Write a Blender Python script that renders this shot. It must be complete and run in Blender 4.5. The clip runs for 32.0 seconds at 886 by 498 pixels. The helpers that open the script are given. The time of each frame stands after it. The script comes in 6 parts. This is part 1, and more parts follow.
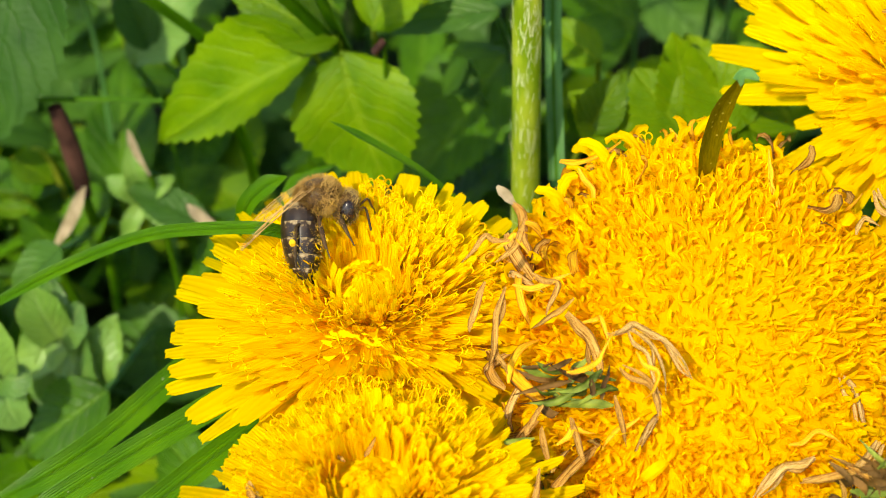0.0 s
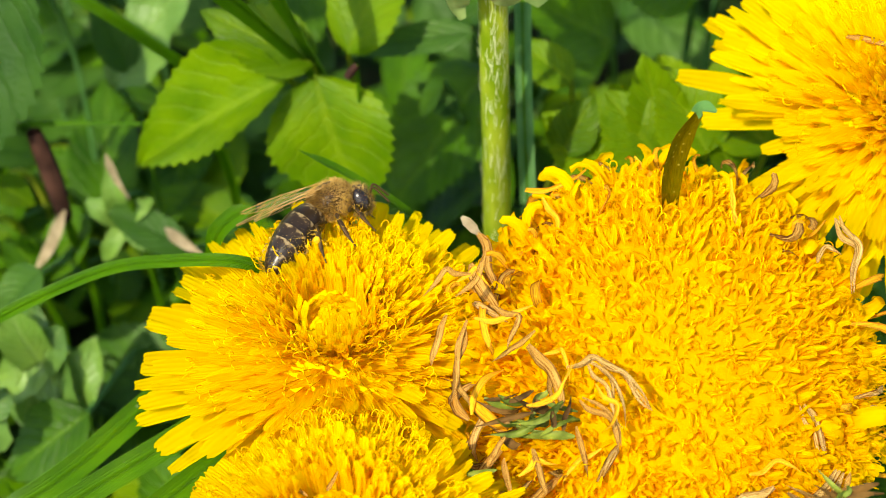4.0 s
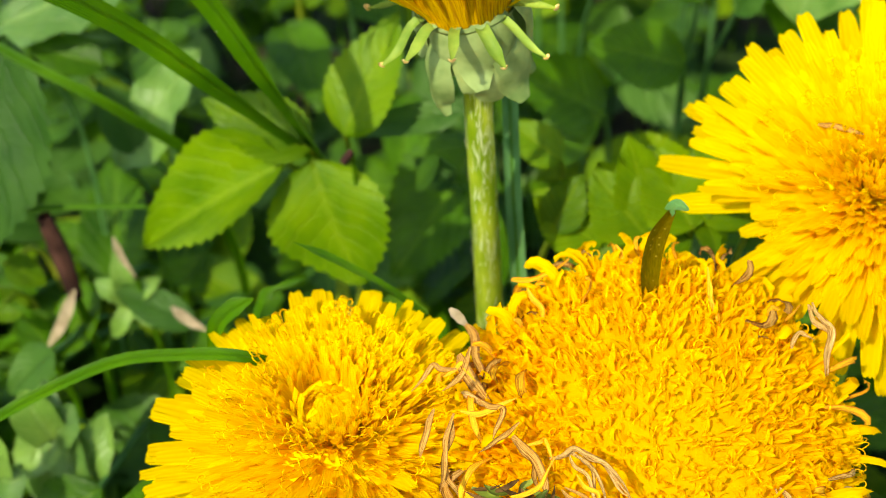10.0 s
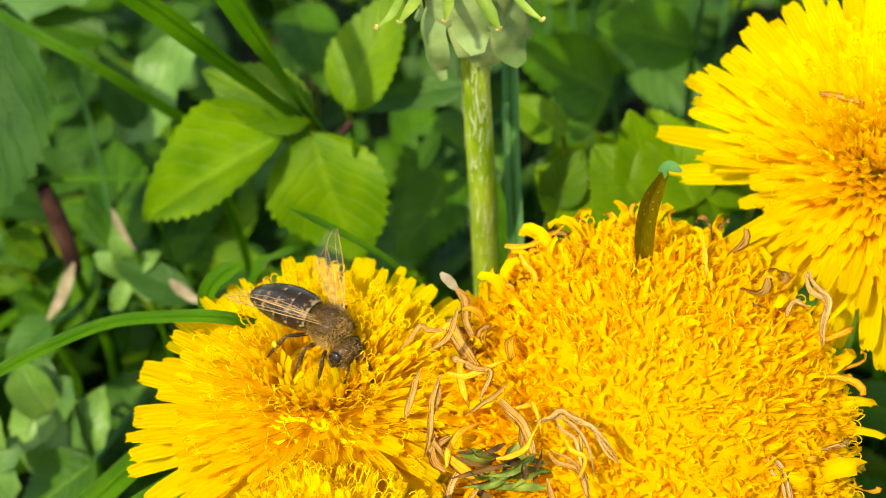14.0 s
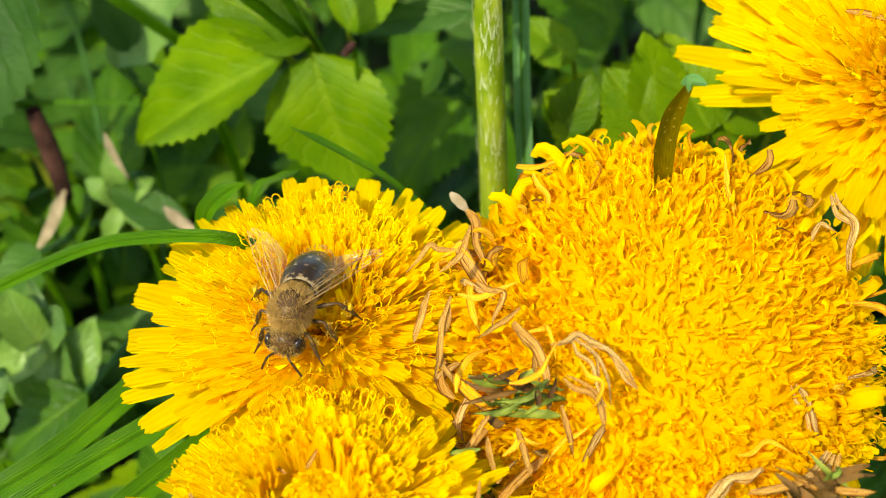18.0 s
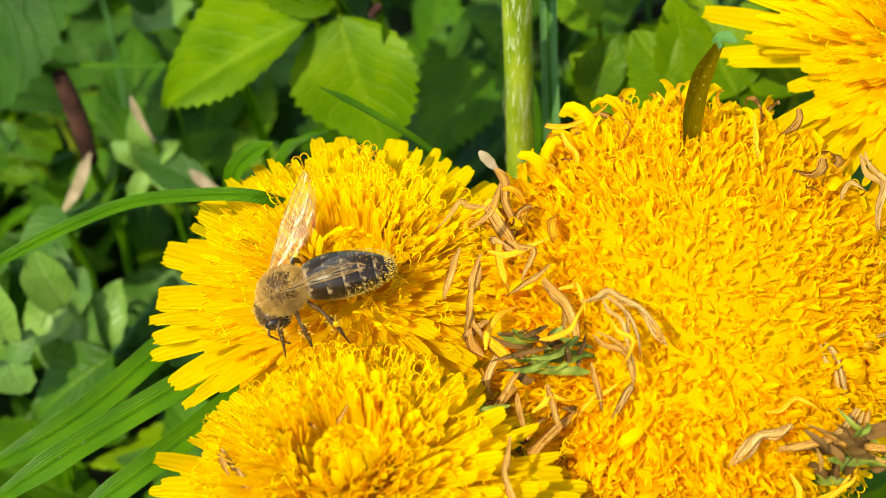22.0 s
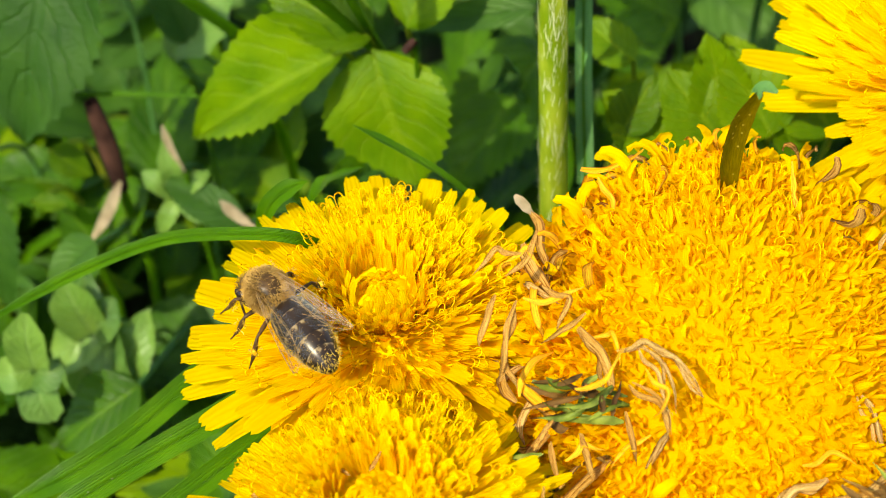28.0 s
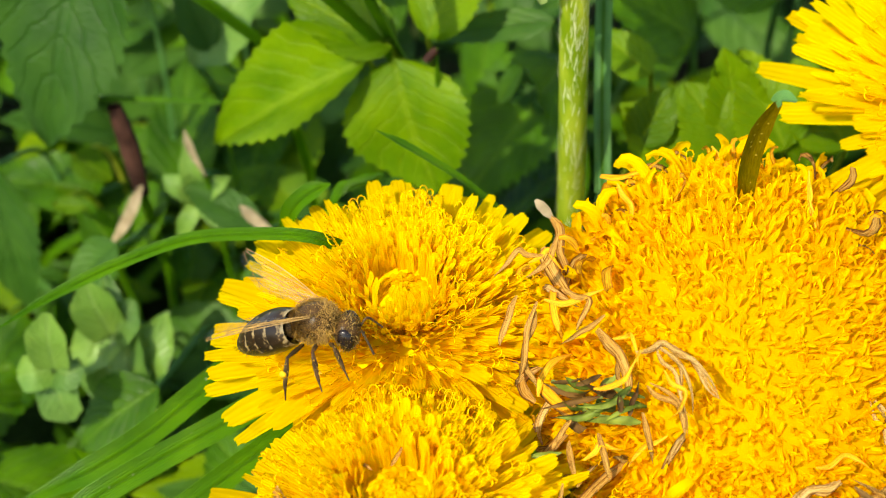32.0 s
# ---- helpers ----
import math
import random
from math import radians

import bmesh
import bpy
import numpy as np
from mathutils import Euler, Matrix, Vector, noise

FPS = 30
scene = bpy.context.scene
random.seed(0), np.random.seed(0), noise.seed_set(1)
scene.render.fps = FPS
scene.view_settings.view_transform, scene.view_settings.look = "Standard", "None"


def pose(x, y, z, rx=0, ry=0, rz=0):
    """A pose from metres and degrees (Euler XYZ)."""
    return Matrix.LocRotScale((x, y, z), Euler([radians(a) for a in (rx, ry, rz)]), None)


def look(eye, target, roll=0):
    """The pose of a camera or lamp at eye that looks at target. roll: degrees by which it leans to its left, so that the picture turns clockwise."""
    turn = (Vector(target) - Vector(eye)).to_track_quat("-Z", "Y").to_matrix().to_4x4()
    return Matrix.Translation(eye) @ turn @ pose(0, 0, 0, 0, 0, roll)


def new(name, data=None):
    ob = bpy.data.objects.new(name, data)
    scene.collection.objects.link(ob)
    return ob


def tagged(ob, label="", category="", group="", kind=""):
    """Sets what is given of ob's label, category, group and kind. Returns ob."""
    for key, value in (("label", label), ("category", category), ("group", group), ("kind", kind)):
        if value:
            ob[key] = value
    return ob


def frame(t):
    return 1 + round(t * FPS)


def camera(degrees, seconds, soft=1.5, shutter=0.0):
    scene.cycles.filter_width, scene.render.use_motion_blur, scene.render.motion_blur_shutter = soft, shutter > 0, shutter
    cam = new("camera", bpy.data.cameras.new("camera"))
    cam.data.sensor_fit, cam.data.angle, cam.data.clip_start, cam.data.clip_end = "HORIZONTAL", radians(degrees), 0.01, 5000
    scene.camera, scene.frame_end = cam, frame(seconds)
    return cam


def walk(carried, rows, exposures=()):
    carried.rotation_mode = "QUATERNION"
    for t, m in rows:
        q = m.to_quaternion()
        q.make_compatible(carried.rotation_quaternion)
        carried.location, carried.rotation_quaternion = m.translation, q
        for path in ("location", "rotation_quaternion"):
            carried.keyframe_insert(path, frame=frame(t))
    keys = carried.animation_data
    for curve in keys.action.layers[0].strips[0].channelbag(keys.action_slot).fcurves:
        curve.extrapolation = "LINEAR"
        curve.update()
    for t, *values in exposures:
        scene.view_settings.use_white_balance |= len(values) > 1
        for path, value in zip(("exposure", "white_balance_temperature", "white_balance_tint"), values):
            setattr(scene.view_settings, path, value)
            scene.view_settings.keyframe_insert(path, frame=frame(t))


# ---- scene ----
# All places below are given in centimetres, from a point 7.5 cm above the soil.
CM = 0.01
LIFT = 7.5


def P(v):
    return Vector((v[0], v[1], v[2] + LIFT)) * CM


cam = camera(30, 32.0, 0.95)
cam.data.dof.use_dof, cam.data.dof.focus_distance, cam.data.dof.aperture_fstop = True, 0.160, 35.0
PATH = [
    (0, look((0.00000, -0.12940, 0.17610), (0.00000, -0.00330, 0.07761), 1.49)),
    (0.5, look((0.00111, -0.12902, 0.17638), (0.00080, -0.00288, 0.07796), 1.35)),
    (1, look((0.00133, -0.12945, 0.17666), (0.00110, -0.00339, 0.07813), 1.48)),
    (1.5, look((0.00276, -0.12948, 0.17741), (0.00236, -0.00355, 0.07872), 1.27)),
    (2, look((0.00298, -0.13016, 0.17759), (0.00263, -0.00423, 0.07889), 1.32)),
    (2.5, look((0.00290, -0.12950, 0.17687), (0.00217, -0.00370, 0.07801), 1.21)),
    (3, look((0.00281, -0.12890, 0.17641), (0.00240, -0.00322, 0.07739), 1.34)),
    (3.5, look((0.00316, -0.12955, 0.17725), (0.00243, -0.00396, 0.07812), 1.16)),
    (4, look((0.00450, -0.12791, 0.18001), (0.00343, -0.00235, 0.08084), 0.68)),
    (4.5, look((0.00454, -0.12711, 0.18294), (0.00326, -0.00131, 0.08408), 0.32)),
    (6.5, look((0.00491, -0.12609, 0.18025), (0.00241, -0.00063, 0.08099), -0.08)),
    (7, look((0.00475, -0.12535, 0.17959), (0.00219, -0.00006, 0.08012), -0.11)),
    (7.5, look((0.00505, -0.12599, 0.18020), (0.00255, -0.00079, 0.08060), -0.10)),
    (8, look((0.00457, -0.12772, 0.18176), (0.00197, -0.00245, 0.08226), -0.05)),
    (8.5, look((0.00452, -0.12841, 0.18368), (0.00159, -0.00305, 0.08430), -0.30)),
    (9, look((0.00508, -0.12876, 0.18458), (0.00207, -0.00318, 0.08549), -0.41)),
    (9.5, look((0.00557, -0.12888, 0.18565), (0.00231, -0.00304, 0.08689), -0.33)),
    (10, look((0.00808, -0.12875, 0.19027), (0.00478, -0.00211, 0.09254), -1.05)),
    (10.5, look((0.01520, -0.12524, 0.19635), (0.01057, 0.00585, 0.10475), -1.06)),
    (11, look((0.01668, -0.12348, 0.19837), (0.01125, 0.01038, 0.11090), -1.08)),
    (11.5, look((0.01658, -0.12450, 0.19768), (0.01031, 0.00957, 0.11058), -1.23)),
    (12, look((0.01477, -0.12581, 0.19981), (0.00748, 0.00852, 0.11318), -1.48)),
    (12.5, look((0.01457, -0.12623, 0.19661), (0.00655, 0.00810, 0.11007), -1.61)),
    (13, look((0.01446, -0.12689, 0.19314), (0.00603, 0.00656, 0.10527), -1.70)),
    (13.5, look((0.01325, -0.13078, 0.18539), (0.00618, -0.00212, 0.09053), -1.48)),
    (14, look((0.01182, -0.13023, 0.18472), (0.00579, -0.00276, 0.08820), -1.00)),
    (14.5, look((0.01061, -0.12964, 0.18169), (0.00476, -0.00333, 0.08365), -0.83)),
    (16.5, look((0.00933, -0.12796, 0.17781), (0.00467, -0.00262, 0.07846), -0.23)),
    (17, look((0.00934, -0.12766, 0.17773), (0.00470, -0.00233, 0.07838), -0.18)),
    (17.5, look((0.00858, -0.12772, 0.17756), (0.00372, -0.00264, 0.07790), -0.15)),
    (18, look((0.00943, -0.12677, 0.17722), (0.00469, -0.00175, 0.07748), -0.16)),
    (18.5, look((0.00957, -0.12640, 0.17672), (0.00489, -0.00170, 0.07658), -0.21)),
    (19, look((0.00904, -0.12639, 0.17602), (0.00401, -0.00182, 0.07574), -0.25)),
    (19.5, look((0.00838, -0.12685, 0.17614), (0.00284, -0.00259, 0.07550), -0.40)),
    (20, look((0.00860, -0.12671, 0.17641), (0.00300, -0.00247, 0.07575), -0.44)),
    (20.5, look((0.00864, -0.12688, 0.17676), (0.00315, -0.00273, 0.07598), -0.38)),
    (21, look((0.00846, -0.12794, 0.17637), (0.00281, -0.00409, 0.07523), -0.32)),
    (21.5, look((0.00796, -0.12882, 0.17625), (0.00201, -0.00515, 0.07491), -0.29)),
    (22, look((0.00799, -0.12821, 0.17605), (0.00198, -0.00467, 0.07456), -0.41)),
    (22.5, look((0.00746, -0.12812, 0.17511), (0.00136, -0.00484, 0.07330), -0.36)),
    (23, look((0.00626, -0.12776, 0.17367), (0.00015, -0.00472, 0.07157), -0.30)),
    (23.5, look((0.00583, -0.12720, 0.17293), (-0.00055, -0.00448, 0.07046), -0.24)),
    (24, look((0.00634, -0.12760, 0.17312), (-0.00026, -0.00511, 0.07040), -0.09)),
    (24.5, look((0.00551, -0.12875, 0.17394), (-0.00161, -0.00640, 0.07108), -0.13)),
    (26.5, look((0.00492, -0.12984, 0.17362), (-0.00256, -0.00785, 0.07036), -0.02)),
    (27, look((0.00470, -0.12871, 0.17396), (-0.00287, -0.00677, 0.07065), -0.09)),
    (27.5, look((0.00578, -0.12555, 0.17779), (-0.00195, -0.00251, 0.07580), -0.11)),
    (28, look((0.00620, -0.12569, 0.17818), (-0.00150, -0.00164, 0.07742), -0.02)),
    (28.5, look((0.00523, -0.12775, 0.17849), (-0.00253, -0.00369, 0.07775), 0.19)),
    (29, look((0.00453, -0.12773, 0.17599), (-0.00321, -0.00342, 0.07556), 0.91)),
    (29.5, look((0.00174, -0.11913, 0.17069), (-0.00468, 0.00456, 0.06940), 1.03)),
    (30, look((0.00193, -0.11676, 0.17023), (-0.00441, 0.00786, 0.07009), 0.96)),
    (30.5, look((0.00183, -0.11691, 0.17060), (-0.00439, 0.00811, 0.07094), 1.04)),
    (31, look((0.00220, -0.11605, 0.17042), (-0.00381, 0.00908, 0.07089), 0.93)),
    (31.5, look((0.00351, -0.12415, 0.17500), (-0.00440, 0.00123, 0.07592), 0.55)),
    (32, look((0.00454, -0.12931, 0.17840), (-0.00349, -0.00391, 0.07936), 0.82)),
]
walk(cam, PATH, [(0, 1.42, 7320, 5), (32, 1.42, 7320, 5)])

# ---- light ----
SUN_WAY = Vector((-0.36, -0.62, 0.70)).normalized()
world = bpy.data.worlds.new("sky")
scene.world = world
world.use_nodes = True
wn = world.node_tree
sky = wn.nodes.new("ShaderNodeTexSky")
sky.sky_type, sky.sun_disc = "NISHITA", False
sky.sun_elevation = math.asin(SUN_WAY.z)
sky.sun_rotation = math.atan2(SUN_WAY.x, SUN_WAY.y)
wn.links.new(sky.outputs[0], wn.nodes["Background"].inputs[0])
wn.nodes["Background"].inputs[1].default_value = 0.15
sun = new("sun", bpy.data.lights.new("sun", "SUN"))
sun.data.energy, sun.data.angle, sun.data.color = 2.6, radians(0.55), (1.0, 0.94, 0.80)
sun.matrix_world = look(SUN_WAY * 3, (0, 0, 0))


# ---- materials ----
def material(name):
    m = bpy.data.materials.new(name)
    m.use_nodes = True
    t = m.node_tree
    return m, t, t.nodes["Principled BSDF"], t.nodes["Material Output"]


def node(t, kind, **values):
    n = t.nodes.new(kind)
    for key, value in values.items():
        n.inputs[key.replace("_", " ")].default_value = value
    return n


def ramp(t, fac, stops):
    r = t.nodes.new("ShaderNodeValToRGB")
    while len(r.color_ramp.elements) < len(stops):
        r.color_ramp.elements.new(0.5)
    for e, (at, c) in zip(r.color_ramp.elements, stops):
        e.position, e.color = at, (*c, 1)
    t.links.new(fac, r.inputs[0])
    return r.outputs[0]


def mix(t, fac, a, b, how="MIX"):
    n = t.nodes.new("ShaderNodeMix")
    n.data_type, n.blend_type = "RGBA", how
    for sock, value in ((n.inputs[0], fac), (n.inputs[6], a), (n.inputs[7], b)):
        if isinstance(value, (int, float)):
            sock.default_value = value
        elif isinstance(value, tuple):
            sock.default_value = (*value, 1)
        else:
            t.links.new(value, sock)
    return n.outputs[2]


def sums(t, op, a, b=0.0):
    n = t.nodes.new("ShaderNodeMath")
    n.operation = op
    for sock, value in zip(n.inputs, (a, b)):
        if isinstance(value, (int, float)):
            sock.default_value = value
        else:
            t.links.new(value, sock)
    return n.outputs[0]


def thin(t, bsdf, out, colour, share, bump=None, far=0.0002):
    """A thin sheet that lets part of the light through."""
    tr = t.nodes.new("ShaderNodeBsdfTranslucent")
    t.links.new(colour, bsdf.inputs["Base Color"])
    t.links.new(colour, tr.inputs[0])
    if bump is not None:
        b = t.nodes.new("ShaderNodeBump")
        b.inputs["Strength"].default_value, b.inputs["Distance"].default_value = 0.6, far
        t.links.new(bump, b.inputs["Height"])
        t.links.new(b.outputs[0], bsdf.inputs["Normal"])
        t.links.new(b.outputs[0], tr.inputs["Normal"])
    s = t.nodes.new("ShaderNodeMixShader")
    s.inputs[0].default_value = share
    t.links.new(bsdf.outputs[0], s.inputs[1])
    t.links.new(tr.outputs[0], s.inputs[2])
    t.links.new(s.outputs[0], out.inputs[0])


def petal_material(name, base, middle, tip, share=0.5, joined=False):
    """Yellow ligules: fine ribs along the strap, deeper colour towards the root."""
    m, t, bsdf, out = material(name)
    uv = t.nodes.new("ShaderNodeUVMap")
    sep = t.nodes.new("ShaderNodeSeparateXYZ")
    t.links.new(uv.outputs[0], sep.inputs[0])
    c = ramp(t, sep.outputs[1], [(0.0, base), (0.5, middle), (1.0, tip)])
    if joined:
        rnd = t.nodes.new("ShaderNodeNewGeometry").outputs["Random Per Island"]
    else:
        rnd = t.nodes.new("ShaderNodeObjectInfo").outputs["Random"]
    dark = ramp(t, rnd, [(0.0, (0.93, 0.86, 0.8)), (0.45, (1, 1, 1)), (1.0, (1, 1, 1))])
    c = mix(t, 1.0, c, dark, "MULTIPLY")
    wave = node(t, "ShaderNodeTexWave", Scale=1.0, Distortion=0.8)
    wave.bands_direction = "X"
    t.links.new(uv.outputs[0], wave.inputs["Vector"])
    c = mix(t, sums(t, "MULTIPLY", wave.outputs["Fac"], 0.10), c, tuple(x * 0.7 for x in middle))
    bsdf.inputs["Roughness"].default_value = 0.55
    bsdf.inputs["Specular IOR Level"].default_value = 0.04
    thin(t, bsdf, out, c, share, wave.outputs["Fac"], 0.00006)
    return m


def wilted_material(name, body, edge, stripe):
    m, t, bsdf, out = material(name)
    uv = t.nodes.new("ShaderNodeUVMap")
    sep = t.nodes.new("ShaderNodeSeparateXYZ")
    t.links.new(uv.outputs[0], sep.inputs[0])
    across = sums(t, "ABSOLUTE", sums(t, "SUBTRACT", sep.outputs[0], 0.5))
    coord = t.nodes.new("ShaderNodeTexCoord")
    n = node(t, "ShaderNodeTexNoise", Scale=900.0, Detail=4.0)
    t.links.new(coord.outputs["Object"], n.inputs["Vector"])
    lines = t.nodes.new("ShaderNodeMapping")
    lines.inputs["Scale"].default_value = (9.0, 0.9, 1.0)
    t.links.new(uv.outputs[0], lines.inputs["Vector"])
    l = node(t, "ShaderNodeTexNoise", Scale=1.6, Detail=3.0, Distortion=0.4)
    shift = t.nodes.new("ShaderNodeVectorMath")
    t.links.new(lines.outputs[0], shift.inputs[0])
    t.links.new(coord.outputs["Object"], shift.inputs[1])
    t.links.new(shift.outputs[0], l.inputs["Vector"])
    c = ramp(t, l.outputs["Fac"], [(0.38, stripe), (0.455, body), (0.54, edge), (0.60, body), (0.68, stripe)])
    c = mix(t, ramp(t, across, [(0.0, (0, 0, 0)), (0.34, (0, 0, 0)), (0.45, (0.9, 0.9, 0.9))]), c, stripe)
    c = mix(t, sums(t, "MULTIPLY", n.outputs["Fac"], 0.35), c, stripe)
    bsdf.inputs["Roughness"].default_value = 0.6
    bsdf.inputs["Specular IOR Level"].default_value = 0.06
    thin(t, bsdf, out, c, 0.25, n.outputs["Fac"], 0.0003)
    return m


def leaf_material(name, dark, light, vein, gloss=0.42, share=0.35, veins=9.0, spec=0.2, show=0.55):
    """Blade with midrib and side veins that show in colour and relief."""
    m, t, bsdf, out = material(name)
    uv = t.nodes.new("ShaderNodeUVMap")
    sep = t.nodes.new("ShaderNodeSeparateXYZ")
    t.links.new(uv.outputs[0], sep.inputs[0])
    across = sums(t, "ABSOLUTE", sums(t, "SUBTRACT", sep.outputs[0], 0.5))
    side = sums(t, "SUBTRACT", sums(t, "MULTIPLY", sep.outputs[1], veins), sums(t, "MULTIPLY", across, 5.0))
    bow = node(t, "ShaderNodeTexNoise", Scale=260.0, Detail=2.0)
    t.links.new(t.nodes.new("ShaderNodeTexCoord").outputs["Object"], bow.inputs["Vector"])
    side = sums(t, "ADD", side, sums(t, "MULTIPLY", bow.outputs["Fac"], 1.1))
    wave = sums(t, "ABSOLUTE", sums(t, "SINE", sums(t, "MULTIPLY", side, math.pi)))
    lines = ramp(t, wave, [(0.0, (1, 1, 1)), (0.16, (0.25, 0.25, 0.25)), (0.5, (0, 0, 0))])
    rib = ramp(t, across, [(0.0, (1, 1, 1)), (0.025, (0.9, 0.9, 0.9)), (0.05, (0, 0, 0))])
    net = mix(t, 1.0, lines, rib, "ADD")
    coord = t.nodes.new("ShaderNodeTexCoord")
    n = node(t, "ShaderNodeTexNoise", Scale=140.0, Detail=4.0)
    fine = node(t, "ShaderNodeTexVoronoi", Scale=1500.0)
    t.links.new(coord.outputs["Object"], n.inputs["Vector"])
    t.links.new(coord.outputs["Object"], fine.inputs["Vector"])
    c = ramp(t, n.outputs["Fac"], [(0.32, dark), (0.68, light)])
    rnd = t.nodes.new("ShaderNodeObjectInfo").outputs["Random"]
    isl = t.nodes.new("ShaderNodeNewGeometry").outputs["Random Per Island"]
    tone = ramp(t, sums(t, "FRACT", sums(t, "ADD", rnd, isl)), [(0.0, (0.6, 0.67, 0.55)), (0.45, (1, 1, 1)), (1.0, (1.28, 1.16, 0.85))])
    c = mix(t, 1.0, c, tone, "MULTIPLY")
    c = mix(t, sums(t, "MULTIPLY", net, show), c, vein)
    height = sums(t, "ADD", sums(t, "MULTIPLY", net, -1.8 * show), sums(t, "MULTIPLY", fine.outputs["Distance"], 0.35))
    bsdf.inputs["Roughness"].default_value = gloss
    bsdf.inputs["Specular IOR Level"].default_value = spec
    thin(t, bsdf, out, c, share, height, 0.0004)
    return m


def plain_material(name, a, b, scale=300.0, rough=0.5, share=0.0, stretch=(1, 1, 1), far=0.0002, spec=0.12):
    m, t, bsdf, out = material(name)
    coord = t.nodes.new("ShaderNodeTexCoord")
    mp = t.nodes.new("ShaderNodeMapping")
    mp.inputs["Scale"].default_value = stretch
    t.links.new(coord.outputs["Object"], mp.inputs["Vector"])
    n = node(t, "ShaderNodeTexNoise", Scale=scale, Detail=5.0)
    big = node(t, "ShaderNodeTexNoise", Scale=scale * 0.13, Detail=2.0)
    t.links.new(mp.outputs[0], n.inputs["Vector"])
    t.links.new(mp.outputs[0], big.inputs["Vector"])
    f = sums(t, "ADD", sums(t, "MULTIPLY", n.outputs["Fac"], 0.6), sums(t, "MULTIPLY", big.outputs["Fac"], 0.4))
    c = ramp(t, f, [(0.36, a), (0.62, b)])
    each = ramp(t, t.nodes.new("ShaderNodeObjectInfo").outputs["Random"], [(0.0, (0.7, 0.76, 0.66)), (0.6, (1, 1, 1)), (1.0, (1.15, 1.1, 1.05))])
    c = mix(t, 1.0, c, each, "MULTIPLY")
    bsdf.inputs["Roughness"].default_value = rough
    bsdf.inputs["Specular IOR Level"].default_value = spec
    thin(t, bsdf, out, c, share, n.outputs["Fac"], far)
    return m


def grass_material(name, a, b, share=0.3):
    m, t, bsdf, out = material(name)
    uv = t.nodes.new("ShaderNodeUVMap")
    wave = node(t, "ShaderNodeTexWave", Scale=3.4, Distortion=0.2)
    wave.bands_direction = "X"
    t.links.new(uv.outputs[0], wave.inputs["Vector"])
    coord = t.nodes.new("ShaderNodeTexCoord")
    n = node(t, "ShaderNodeTexNoise", Scale=160.0, Detail=3.0)
    t.links.new(coord.outputs["Object"], n.inputs["Vector"])
    dots = node(t, "ShaderNodeTexVoronoi", Scale=420.0)
    t.links.new(coord.outputs["Object"], dots.inputs["Vector"])
    c = mix(t, sums(t, "MULTIPLY", wave.outputs["Fac"], 0.3), ramp(t, n.outputs["Fac"], [(0.3, a), (0.7, b)]), b)
    speck = ramp(t, dots.outputs["Distance"], [(0.0, (1, 1, 1)), (0.035, (1, 1, 1)), (0.06, (0, 0, 0))])
    c = mix(t, sums(t, "MULTIPLY", speck, 0.5), c, (0.55, 0.6, 0.35))
    bsdf.inputs["Roughness"].default_value = 0.45
    bsdf.inputs["Specular IOR Level"].default_value = 0.2
    thin(t, bsdf, out, c, share, wave.outputs["Fac"], 0.0003)
    return m


def dotted_material(name, a, b, dot):
    """A tough leaf with two rows of pale dots along it."""
    m, t, bsdf, out = material(name)
    uv = t.nodes.new("ShaderNodeUVMap")
    mp = t.nodes.new("ShaderNodeMapping")
    mp.inputs["Scale"].default_value = (3.0, 16.0, 1.0)
    t.links.new(uv.outputs[0], mp.inputs["Vector"])
    v = node(t, "ShaderNodeTexVoronoi", Scale=1.0, Randomness=0.35)
    t.links.new(mp.outputs[0], v.inputs["Vector"])
    n = node(t, "ShaderNodeTexNoise", Scale=14.0, Detail=4.0)
    t.links.new(uv.outputs[0], n.inputs["Vector"])
    c = ramp(t, n.outputs["Fac"], [(0.35, a), (0.65, b)])
    spots = ramp(t, v.outputs["Distance"], [(0.0, (1, 1, 1)), (0.11, (0.7, 0.7, 0.7)), (0.17, (0, 0, 0))])
    c = mix(t, spots, c, dot)
    bsdf.inputs["Roughness"].default_value = 0.5
    bsdf.inputs["Specular IOR Level"].default_value = 0.08
    thin(t, bsdf, out, c, 0.35, n.outputs["Fac"], 0.0002)
    return m


YELLOW = petal_material("petal_yellow", (0.96, 0.69, 0.001), (0.96, 0.72, 0.001), (0.96, 0.72, 0.001), 0.72)
FLORET = petal_material("floret_yellow", (0.97, 0.71, 0.001), (0.97, 0.72, 0.001), (0.97, 0.74, 0.001), 0.7, True)
FADED = petal_material("petal_faded", (0.97, 0.60, 0.001), (0.97, 0.62, 0.001), (0.97, 0.64, 0.001), 0.62)
FADED_JOINED = petal_material("florets_faded", (0.96, 0.60, 0.001), (0.96, 0.64, 0.001), (0.96, 0.66, 0.001), 0.66, True)

HEART_FADED = plain_material("faded_heart", (0.94, 0.47, 0.001), (0.96, 0.55, 0.001), 900.0, 0.8, 0.5, (1, 1, 1), 0.0004, 0.03)
HEART = plain_material("flower_heart", (0.97, 0.68, 0.001), (0.97, 0.74, 0.001), 900.0, 0.8, 0.5, (1, 1, 1), 0.0002, 0.05)
BUD = petal_material("closed_bud_yellow", (0.97, 0.68, 0.001), (0.97, 0.68, 0.001), (0.97, 0.66, 0.001), 0.5)
STYLE = plain_material("stigma_yellow", (0.55, 0.26, 0.001), (0.80, 0.46, 0.002), 900.0, 0.6, 0.0, (1, 1, 1), 0.0001, 0.1)
